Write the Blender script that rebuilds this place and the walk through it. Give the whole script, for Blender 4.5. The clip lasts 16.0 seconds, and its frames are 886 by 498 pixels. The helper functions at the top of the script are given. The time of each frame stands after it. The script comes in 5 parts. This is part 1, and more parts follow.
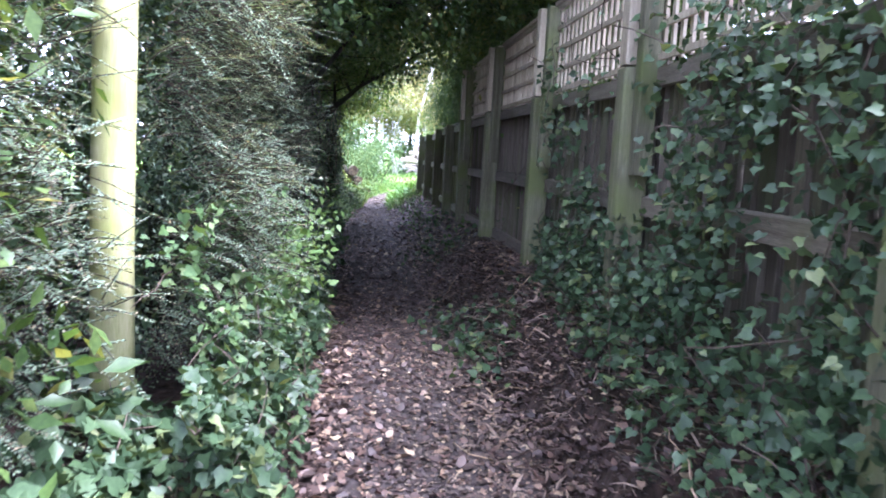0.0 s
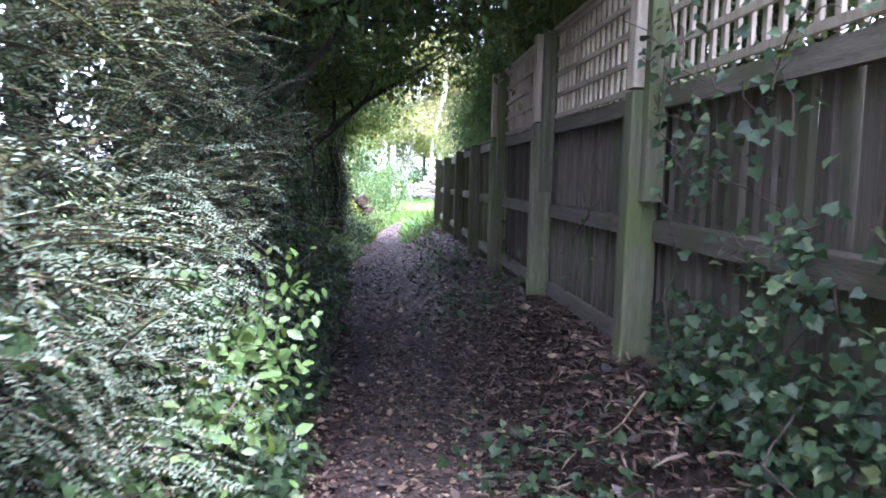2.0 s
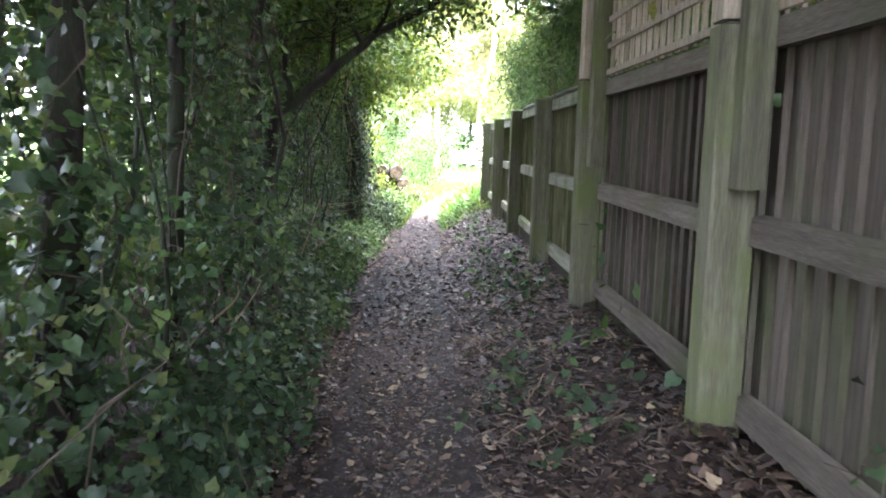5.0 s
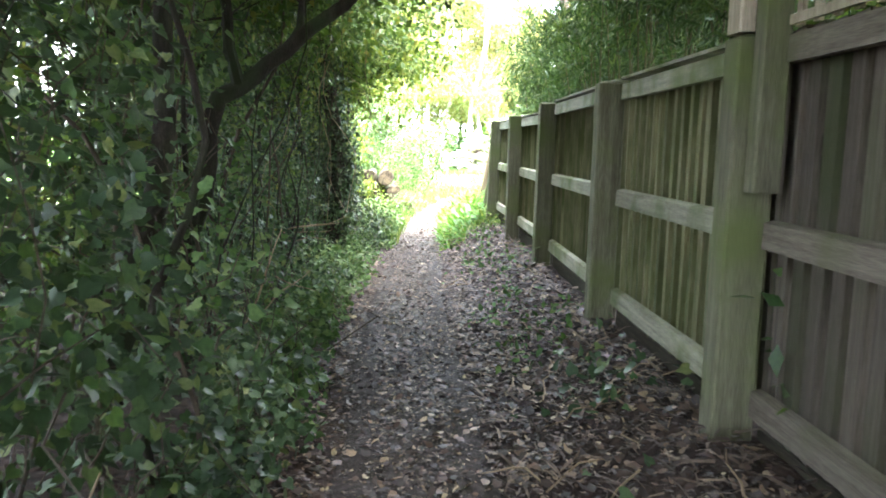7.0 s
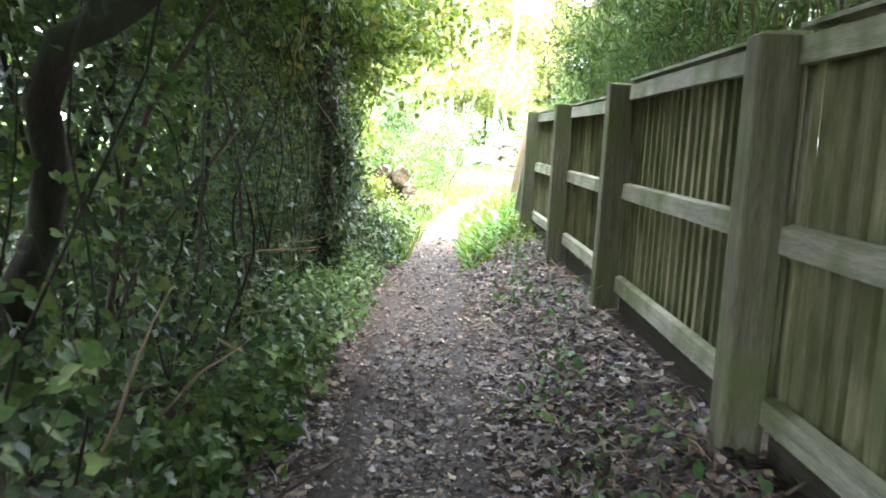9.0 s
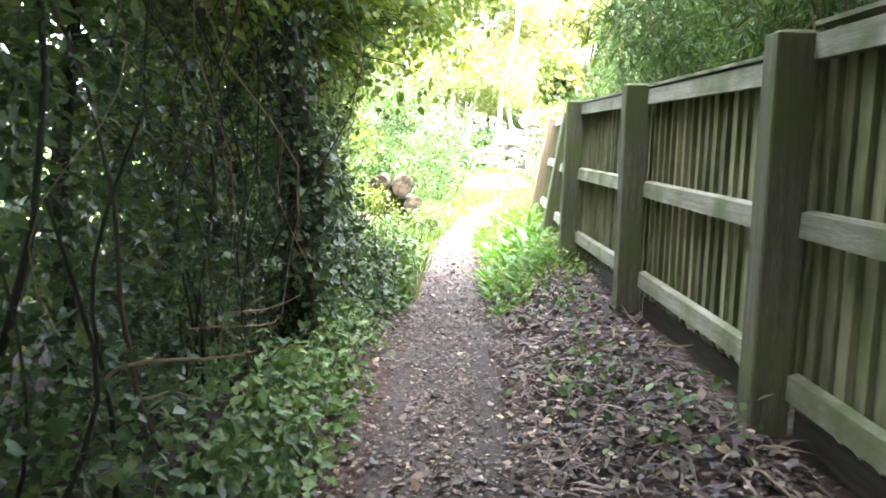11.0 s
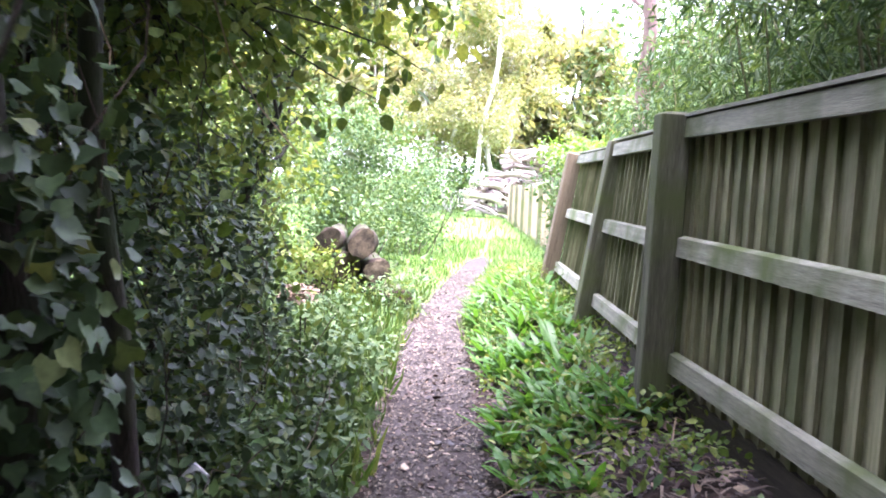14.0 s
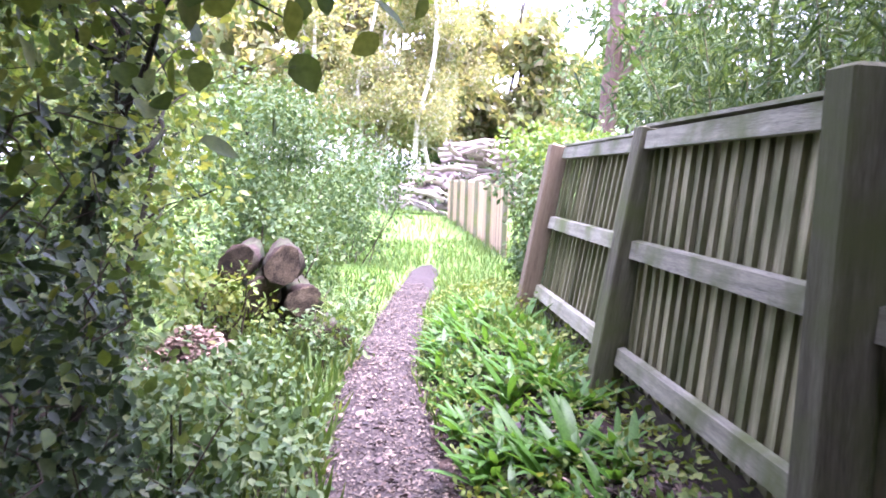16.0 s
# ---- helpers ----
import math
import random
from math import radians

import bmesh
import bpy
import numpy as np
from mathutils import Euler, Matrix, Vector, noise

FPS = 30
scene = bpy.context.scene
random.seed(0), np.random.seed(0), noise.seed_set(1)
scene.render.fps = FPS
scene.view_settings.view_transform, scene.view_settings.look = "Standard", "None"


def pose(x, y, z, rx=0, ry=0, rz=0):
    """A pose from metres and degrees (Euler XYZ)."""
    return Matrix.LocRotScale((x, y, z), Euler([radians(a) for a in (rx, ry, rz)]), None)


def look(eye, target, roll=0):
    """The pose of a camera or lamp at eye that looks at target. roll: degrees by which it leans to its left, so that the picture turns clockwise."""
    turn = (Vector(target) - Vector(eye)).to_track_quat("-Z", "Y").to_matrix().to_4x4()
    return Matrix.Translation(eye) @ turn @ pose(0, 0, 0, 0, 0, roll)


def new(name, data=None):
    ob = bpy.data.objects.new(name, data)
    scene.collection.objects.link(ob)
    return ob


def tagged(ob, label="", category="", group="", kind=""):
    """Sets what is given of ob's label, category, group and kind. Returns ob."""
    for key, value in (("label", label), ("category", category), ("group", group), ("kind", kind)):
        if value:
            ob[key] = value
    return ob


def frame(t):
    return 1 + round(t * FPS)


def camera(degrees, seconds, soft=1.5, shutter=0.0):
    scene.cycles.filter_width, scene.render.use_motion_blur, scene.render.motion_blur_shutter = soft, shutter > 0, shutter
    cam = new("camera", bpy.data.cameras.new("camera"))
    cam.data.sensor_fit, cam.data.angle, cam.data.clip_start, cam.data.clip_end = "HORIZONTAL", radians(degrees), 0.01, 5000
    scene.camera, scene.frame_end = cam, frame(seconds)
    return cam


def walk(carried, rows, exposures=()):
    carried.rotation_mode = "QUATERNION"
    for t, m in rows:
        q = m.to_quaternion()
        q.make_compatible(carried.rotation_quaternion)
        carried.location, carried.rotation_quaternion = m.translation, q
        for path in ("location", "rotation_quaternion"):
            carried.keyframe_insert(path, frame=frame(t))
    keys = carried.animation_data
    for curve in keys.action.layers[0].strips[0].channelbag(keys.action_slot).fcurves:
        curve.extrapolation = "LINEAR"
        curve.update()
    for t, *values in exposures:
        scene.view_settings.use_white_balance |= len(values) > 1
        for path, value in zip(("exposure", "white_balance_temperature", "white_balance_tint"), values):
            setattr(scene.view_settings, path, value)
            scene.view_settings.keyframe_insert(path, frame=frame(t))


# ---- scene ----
cam = camera(58.3, 16.0, soft=1.8, shutter=0.3)
METRES, EYE, TILT, LEAN, TURN = 18.0, 1.41, 0.0, 0.0, -5.7
ROWS = [
    (0.0, 0.0, 0.0, 0.0, 0.34, -6.74, -2.9),
    (0.5, -0.0044, 0.0321, 0.0009, -1.16, -6.66, -1.88),
    (1.0, -0.0048, 0.0662, 0.0016, -0.01, -6.67, -3.04),
    (1.5, -0.0087, 0.0996, 0.0015, 1.4, -5.91, -1.89),
    (2.0, -0.0091, 0.1315, 0.0021, 1.3, -5.08, -1.31),
    (2.5, -0.0112, 0.1632, 0.0027, 1.83, -5.6, -1.23),
    (3.0, -0.0144, 0.1949, 0.0041, -0.0, -6.84, -1.71),
    (3.5, -0.0139, 0.2265, 0.0058, 0.29, -7.55, -2.2),
    (4.0, -0.0158, 0.2596, 0.0046, 0.52, -7.37, -1.01),
    (4.5, -0.0143, 0.2936, 0.0042, 2.82, -7.01, -2.3),
    (5.0, -0.0159, 0.3258, 0.0041, 4.65, -7.59, -1.45),
    (7.5, -0.0409, 0.4768, 0.0049, 3.4, -7.5, -1.68),
    (8.0, -0.0421, 0.5044, 0.0039, 3.32, -7.53, -1.87),
    (8.5, -0.0432, 0.534, 0.0042, 5.03, -7.94, -2.84),
    (9.0, -0.0461, 0.5654, 0.0044, 5.3, -7.97, -2.89),
    (9.5, -0.0492, 0.5988, 0.0049, 6.84, -8.12, -3.53),
    (10.0, -0.0559, 0.6295, 0.0054, 6.72, -7.44, -2.25),
    (12.5, -0.0752, 0.7902, 0.0024, 3.7, -8.72, -1.79),
    (13.0, -0.0766, 0.8223, 0.0036, 3.73, -7.72, -3.9),
    (13.5, -0.083, 0.8516, 0.0046, 3.57, -5.67, -1.57),
    (14.0, -0.0855, 0.8813, 0.0038, 3.27, -4.91, -2.24),
    (14.5, -0.0898, 0.9093, 0.003, 2.33, -5.63, -2.51),
    (15.0, -0.0942, 0.936, 0.0051, 0.16, -5.38, -1.85),
    (15.5, -0.0959, 0.9638, 0.0067, -0.72, -5.33, -2.34),
    (16.0, -0.0985, 0.992, 0.007, -1.6, -5.24, -2.03),
]
EXPOSURES = [(0.0, 3.3, 5150, 31), (2.0, 3.55, 5150, 33), (3.0, 3.78, 5150, 36), (3.5, 3.95, 5200, 41), (4.0, 4.15, 5500, 42), (4.5, 4.4, 6100, 39), (5.0, 4.65, 5750, 22), (7.5, 4.8, 6000, 11), (10.0, 4.6, 6000, 14), (12.5, 4.1, 5950, 21), (14.0, 3.5, 5600, 35), (16.0, 3.05, 5450, 50)]
walk(cam, [(t, pose(0, 0, EYE, TILT, LEAN, TURN) @ pose(METRES * x, METRES * y, METRES * z, 90 + pitch, roll, yaw)) for t, x, y, z, yaw, pitch, roll in ROWS], EXPOSURES)

# ---- light: a bright overcast sky ----
world = bpy.data.worlds.new("overcast_sky")
scene.world = world
world.use_nodes = True
wn = world.node_tree.nodes
wl = world.node_tree.links
sky = wn.new("ShaderNodeTexSky")
sky.sky_type = 'NISHITA'
sky.sun_disc = False
sky.sun_elevation = radians(74)
sky.sun_rotation = radians(113)
sky.air_density = 1.0
sky.dust_density = 6.0
sky.ozone_density = 1.0
haze = wn.new("ShaderNodeMix")
haze.data_type = 'RGBA'
haze.inputs[0].default_value = 0.55
haze.inputs[7].default_value = (8.0, 8.2, 8.4, 1)
wl.new(sky.outputs[0], haze.inputs[6])
wl.new(haze.outputs[2], wn["Background"].inputs[0])
wn["Background"].inputs[1].default_value = 0.14

sun_data = bpy.data.lights.new("sun", 'SUN')
sun_data.energy = 3.4
sun_data.angle = radians(25)
sun_data.color = (1.0, 0.95, 0.86)
sun = new("sun", sun_data)
sun.matrix_world = look((6, -2.5, 22), (0, 0, 0))

# ---- materials ----


def material(name):
    m = bpy.data.materials.new(name)
    m.use_nodes = True
    nt = m.node_tree
    nt.nodes.clear()
    out = nt.nodes.new("ShaderNodeOutputMaterial")
    return m, nt.nodes, nt.links, out


def ramp(nodes, stops):
    r = nodes.new("ShaderNodeValToRGB")
    while len(r.color_ramp.elements) < len(stops):
        r.color_ramp.elements.new(0.5)
    for e, (p, c) in zip(r.color_ramp.elements, stops):
        e.position, e.color = p, (*c, 1)
    return r


def leaf_material(name, stops, rough=0.45, through_part=0.35, warm=(1.2, 1.05, 0.45), spec=0.5):
    """A leaf: colour by island, fine mottling, a share of light let through."""
    m, n, l, out = material(name)
    geo = n.new("ShaderNodeNewGeometry")
    r = ramp(n, [(p, (c[0] * 1.1, c[1] * 0.99, c[2] * 1.1)) for p, c in stops])
    l.new(geo.outputs["Random Per Island"], r.inputs[0])
    tex = n.new("ShaderNodeTexNoise")
    tex.inputs["Scale"].default_value = 60
    tc = n.new("ShaderNodeTexCoord")
    l.new(tc.outputs["Object"], tex.inputs[0])
    mix = n.new("ShaderNodeMix")
    mix.data_type, mix.blend_type = 'RGBA', 'MULTIPLY'
    mix.inputs[0].default_value = 0.6
    tone = ramp(n, [(0.3, (0.55, 0.6, 0.5)), (0.7, (1.25, 1.2, 1.1))])
    l.new(tex.outputs[0], tone.inputs[0])
    l.new(r.outputs[0], mix.inputs[6])
    l.new(tone.outputs[0], mix.inputs[7])
    p = n.new("ShaderNodeBsdfPrincipled")
    p.inputs["Roughness"].default_value = rough
    p.inputs["Specular IOR Level"].default_value = spec
    l.new(mix.outputs[2], p.inputs["Base Color"])
    t = n.new("ShaderNodeBsdfTranslucent")
    tint = n.new("ShaderNodeMix")
    tint.data_type, tint.blend_type = 'RGBA', 'MULTIPLY'
    tint.inputs[0].default_value = 1
    tint.inputs[7].default_value = (*warm, 1)
    l.new(mix.outputs[2], tint.inputs[6])
    l.new(tint.outputs[2], t.inputs[0])
    s = n.new("ShaderNodeMixShader")
    s.inputs[0].default_value = through_part
    l.new(p.outputs[0], s.inputs[1])
    l.new(t.outputs[0], s.inputs[2])
    l.new(s.outputs[0], out.inputs[0])
    return m


def solid_material(name, stops, scale=(8, 8, 8), fine=60, rough=0.85, bump=0.4, per_object=0.0, detail=6, moss=None, moss_scale=3.0, moss_amount=0.5):
    """Rough matter: a coarse tone, a fine grain with relief, and moss or dirt in patches."""
    m, n, l, out = material(name)
    tc = n.new("ShaderNodeTexCoord")
    mp = n.new("ShaderNodeMapping")
    mp.inputs["Scale"].default_value = scale
    oi = n.new("ShaderNodeObjectInfo")
    shift = n.new("ShaderNodeVectorMath")
    shift.operation = 'ADD'
    many = n.new("ShaderNodeMath")
    many.operation = 'MULTIPLY'
    many.inputs[1].default_value = 37.0 if per_object else 0.0
    l.new(oi.outputs["Random"], many.inputs[0])
    l.new(tc.outputs["Object"], shift.inputs[0])
    l.new(many.outputs[0], shift.inputs[1])
    l.new(shift.outputs[0], mp.inputs[0])
    a = n.new("ShaderNodeTexNoise")
    a.inputs["Scale"].default_value, a.inputs["Detail"].default_value = 1.0, detail
    l.new(mp.outputs[0], a.inputs[0])
    b = n.new("ShaderNodeTexNoise")
    b.inputs["Scale"].default_value, b.inputs["Detail"].default_value = fine / 8, 5
    l.new(mp.outputs[0], b.inputs[0])
    add = n.new("ShaderNodeMath")
    add.operation = 'MULTIPLY_ADD'
    add.inputs[1].default_value = 0.5
    half = n.new("ShaderNodeMath")
    half.operation = 'MULTIPLY'
    half.inputs[1].default_value = 0.5
    l.new(b.outputs[0], half.inputs[0])
    l.new(a.outputs[0], add.inputs[0])
    l.new(half.outputs[0], add.inputs[2])
    r = ramp(n, stops)
    l.new(add.outputs[0], r.inputs[0])
    colour = r.outputs[0]
    if moss:
        c = n.new("ShaderNodeTexNoise")
        c.inputs["Scale"].default_value, c.inputs["Detail"].default_value = moss_scale, 4
        l.new(shift.outputs[0], c.inputs[0])
        cr = ramp(n, [(0.62 - 0.35 * moss_amount, (0, 0, 0)), (0.85 - 0.35 * moss_amount, (1, 1, 1))])
        l.new(c.outputs[0], cr.inputs[0])
        mm = n.new("ShaderNodeMix")
        mm.data_type = 'RGBA'
        mm.inputs[7].default_value = (*moss, 1)
        l.new(cr.outputs[0], mm.inputs[0])
        l.new(colour, mm.inputs[6])
        colour = mm.outputs[2]
    if per_object:
        v = n.new("ShaderNodeMapRange")
        v.inputs[3].default_value, v.inputs[4].default_value = 1 - per_object, 1 + per_object
        l.new(oi.outputs["Random"], v.inputs[0])
        h = n.new("ShaderNodeHueSaturation")
        l.new(v.outputs[0], h.inputs["Value"])
        l.new(colour, h.inputs["Color"])
        colour = h.outputs[0]
    p = n.new("ShaderNodeBsdfPrincipled")
    p.inputs["Roughness"].default_value = rough
    p.inputs["Specular IOR Level"].default_value = 0.25
    l.new(colour, p.inputs["Base Color"])
    bp = n.new("ShaderNodeBump")
    bp.inputs["Strength"].default_value = bump
    bp.inputs["Distance"].default_value = 0.01
    l.new(add.outputs[0], bp.inputs["Height"])
    l.new(bp.outputs[0], p.inputs["Normal"])
    l.new(p.outputs[0], out.inputs[0])
    return m


IVY = leaf_material("ivy_leaf", [(0.0, (0.021, 0.0448, 0.0196)), (0.5, (0.0378, 0.077, 0.0336)), (0.85, (0.063, 0.119, 0.0504)), (1.0, (0.14, 0.189, 0.07))], 0.45, 0.25, spec=0.28)
GREY_LEAF = leaf_material("small_grey_green_leaf", [(0.0, (0.0875, 0.1403, 0.0915)), (0.5, (0.135, 0.2013, 0.1318)), (0.85, (0.1875, 0.2623, 0.1769)), (1.0, (0.25, 0.2318, 0.1464))], 0.85, 0.3, spec=0.05)
BRAMBLE = leaf_material("bramble_leaf", [(0.0, (0.075, 0.16, 0.04)), (0.6, (0.115, 0.22, 0.06)), (1.0, (0.17, 0.28, 0.09))], 0.5, 0.35, spec=0.3)
CANOPY = leaf_material("canopy_leaf", [(0.0, (0.035, 0.081, 0.0234)), (0.5, (0.063, 0.135, 0.0325)), (0.9, (0.112, 0.189, 0.052)), (1.0, (0.196, 0.216, 0.065))], 0.45, 0.45)
BAMBOO = leaf_material("bamboo_leaf", [(0.0, (0.024, 0.06, 0.02)), (0.5, (0.045, 0.1, 0.034)), (1.0, (0.095, 0.165, 0.05))], 0.5, 0.35, spec=0.25)
FRESH = leaf_material("fresh_green_leaf", [(0.0, (0.07, 0.14, 0.03)), (0.6, (0.118, 0.2, 0.042)), (1.0, (0.21, 0.28, 0.075))], 0.55, 0.4, spec=0.25)
SHRUB = leaf_material("shrub_leaf", [(0.0, (0.045, 0.1, 0.035)), (0.6, (0.075, 0.15, 0.05)), (1.0, (0.135, 0.21, 0.08))], 0.55, 0.3, spec=0.25)
FERN = leaf_material("hart_tongue_frond", [(0.0, (0.03825, 0.1312, 0.0176)), (0.6, (0.06375, 0.1886, 0.0256)), (1.0, (0.1062, 0.246, 0.04))], 0.45, 0.45, spec=0.35)
GRASS = leaf_material("grass_blade", [(0.0, (0.05, 0.12, 0.022)), (0.6, (0.088, 0.19, 0.038)), (1.0, (0.185, 0.27, 0.085))], 0.5, 0.4)
# distant haze is put into this colour: paler than nearby foliage
HAZED_FAR_LEAF = leaf_material("hazed_far_leaf", [(0.0, (0.125, 0.18, 0.075)), (0.5, (0.2125, 0.276, 0.1375)), (1.0, (0.325, 0.336, 0.2125))], 0.7, 0.55, spec=0.15)
GOLDEN = leaf_material("golden_leaf", [(0.0, (0.075, 0.17, 0.03)), (0.6, (0.12, 0.24, 0.05)), (1.0, (0.2, 0.3, 0.09))], 0.5, 0.4, spec=0.25)
DEAD_LEAF = leaf_material("dead_leaf", [(0.0, (0.014, 0.0085, 0.0065)), (0.45, (0.04, 0.025, 0.018)), (0.72, (0.085, 0.056, 0.037)), (0.9, (0.19, 0.145, 0.09)), (1.0, (0.33, 0.29, 0.17))], 0.55, 0.05, (1.1, 0.9, 0.6))
CHIP = leaf_material("bark_chip", [(0.0, (0.0246, 0.01892, 0.0132)), (0.5, (0.0697, 0.05775, 0.04047)), (0.85, (0.131, 0.1122, 0.0779)), (1.0, (0.23, 0.2079, 0.1482))], 0.7, 0.02)
PATH = solid_material("worn_path_chippings", [(0.3, (0.016, 0.012, 0.012)), (0.48, (0.034, 0.027, 0.025)), (0.62, (0.066, 0.052, 0.046)), (0.75, (0.13, 0.104, 0.09))], (30, 30, 30), 90, 0.9, 0.9)
TWIG = solid_material("grey_brown_twig", [(0.3, (0.03, 0.023, 0.017)), (0.7, (0.1, 0.077, 0.056))], (20, 20, 20), 80, 0.9, 0.3)
DRY = solid_material("dry_pale_stem", [(0.3, (0.16, 0.115, 0.07)), (0.7, (0.34, 0.26, 0.17))], (20, 20, 20), 80, 0.8, 0.3)
BARK = solid_material("dark_bark", [(0.3, (0.011, 0.009, 0.007)), (0.55, (0.03, 0.024, 0.019)), (0.75, (0.065, 0.054, 0.042))], (18, 18, 4), 70, 0.95, 1.0, moss=(0.03, 0.045, 0.018), moss_amount=0.5)
BIRCH = solid_material("pale_birch_bark", [(0.35, (0.12, 0.1, 0.085)), (0.45, (0.5, 0.47, 0.42)), (0.75, (0.68, 0.65, 0.6))], (6, 6, 22), 60, 0.8, 0.4)
PINE = solid_material("reddish_pine_bark", [(0.3, (0.08, 0.05, 0.045)), (0.7, (0.22, 0.15, 0.13))], (12, 12, 3), 60, 0.95, 1.0)
WOOD = solid_material("weathered_fence_board", [(0.3, (0.104, 0.0994, 0.0531)), (0.5, (0.215, 0.209, 0.117)), (0.72, (0.371, 0.359, 0.213))], (40, 40, 2.2), 70, 0.85, 0.5, 0.25, moss=(0.105, 0.12, 0.05), moss_scale=3.0, moss_amount=0.6)
RAILWOOD = solid_material("weathered_fence_rail", [(0.3, (0.132, 0.131, 0.0958)), (0.5, (0.265, 0.262, 0.197)), (0.72, (0.42, 0.419, 0.299))], (40, 2.2, 40), 70, 0.85, 0.5, 0.18, moss=(0.11, 0.135, 0.05), moss_scale=3.0, moss_amount=0.5)
# shadow of the gap below the lower rail, put into the board's colour
GAP_SHADE = solid_material("gap_shade_board", [(0.3, (0.025, 0.022, 0.016)), (0.7, (0.075, 0.065, 0.045))], (40, 3, 40), 70, 0.9, 0.5)
POSTWOOD = solid_material("weathered_fence_post", [(0.3, (0.0591, 0.0566, 0.0388)), (0.5, (0.118, 0.115, 0.0733)), (0.72, (0.215, 0.213, 0.138))], (36, 36, 2), 70, 0.9, 0.6, 0.15, moss=(0.105, 0.125, 0.046), moss_scale=3.0, moss_amount=0.5)
RUST_POST = solid_material("reddish_weathered_post", [(0.3, (0.117, 0.0867, 0.0561)), (0.7, (0.27, 0.214, 0.143))], (36, 36, 2), 70, 0.9, 0.6, 0.1)
# darker, browner boards and rails for the first five bays
BROWNWOOD = solid_material("dark_brown_fence_board", [(0.3, (0.045, 0.037, 0.028)), (0.5, (0.095, 0.08, 0.062)), (0.72, (0.165, 0.145, 0.115))], (40, 40, 2.2), 70, 0.88, 0.5, 0.25, moss=(0.066, 0.074, 0.036), moss_scale=2.0, moss_amount=0.45)
BROWNRAIL = solid_material("dark_brown_fence_rail", [(0.3, (0.06, 0.05, 0.038)), (0.5, (0.12, 0.104, 0.08)), (0.72, (0.2, 0.175, 0.135))], (40, 2.2, 40), 70, 0.88, 0.5, 0.18, moss=(0.085, 0.09, 0.045), moss_scale=3.0, moss_amount=0.3)
TRELLISWOOD = solid_material("pale_trellis_slat", [(0.3, (0.2, 0.163, 0.116)), (0.5, (0.35, 0.3, 0.22)), (0.72, (0.525, 0.463, 0.354))], (40, 40, 3), 70, 0.85, 0.4, 0.18)
POLE = solid_material("algae_covered_pole", [(0.3, (0.3, 0.3, 0.12)), (0.5, (0.47, 0.46, 0.22)), (0.75, (0.62, 0.58, 0.36))], (24, 24, 2.0), 60, 0.85, 0.5, moss=(0.34, 0.37, 0.1), moss_scale=2.2, moss_amount=0.5)
CARVED = solid_material("dark_carved_groove", [(0.3, (0.1, 0.11, 0.035)), (0.7, (0.17, 0.18, 0.06))])
SAWN = solid_material("sawn_log_end", [(0.38, (0.015, 0.012, 0.009)), (0.47, (0.042, 0.033, 0.022)), (0.58, (0.09, 0.07, 0.046)), (0.72, (0.19, 0.16, 0.11))], (11, 11, 11), 90, 0.9, 1.0, 0.45)
BRUSH = solid_material("pale_grey_dead_branch", [(0.3, (0.16, 0.125, 0.11)), (0.7, (0.42, 0.36, 0.33))], (20, 20, 6), 70, 0.9, 0.6, 0.35)
LOGBARK = solid_material("log_bark", [(0.3, (0.015, 0.011, 0.009)), (0.7, (0.07, 0.05, 0.04))], (20, 20, 6), 70, 0.95, 1.0, moss=(0.05, 0.07, 0.03), moss_amount=0.4)
FARWOOD = solid_material("pale_far_board", [(0.3, (0.22, 0.15, 0.09)), (0.7, (0.42, 0.32, 0.21))], (30, 30, 3), 60, 0.85, 0.3, 0.25)
PALE_CHIP = leaf_material("pale_wood_chip", [(0.0, (0.09, 0.065, 0.045)), (0.5, (0.19, 0.145, 0.105)), (1.0, (0.34, 0.28, 0.21))], 0.8, 0.02)
DRY_STEM = leaf_material("dry_stem", [(0.0, (0.035, 0.025, 0.018)), (0.6, (0.085, 0.065, 0.045)), (1.0, (0.2, 0.165, 0.115))], 0.7, 0.05)
PALE = solid_material("pale_weathered_bench", [(0.3, (0.16, 0.16, 0.14)), (0.7, (0.28, 0.28, 0.25))], (20, 20, 20), 60, 0.7, 0.2)
PAPER = solid_material("crumpled_white_litter", [(0.3, (0.45, 0.47, 0.5)), (0.7, (0.7, 0.72, 0.75))], (20, 20, 20), 60, 0.5, 0.4)


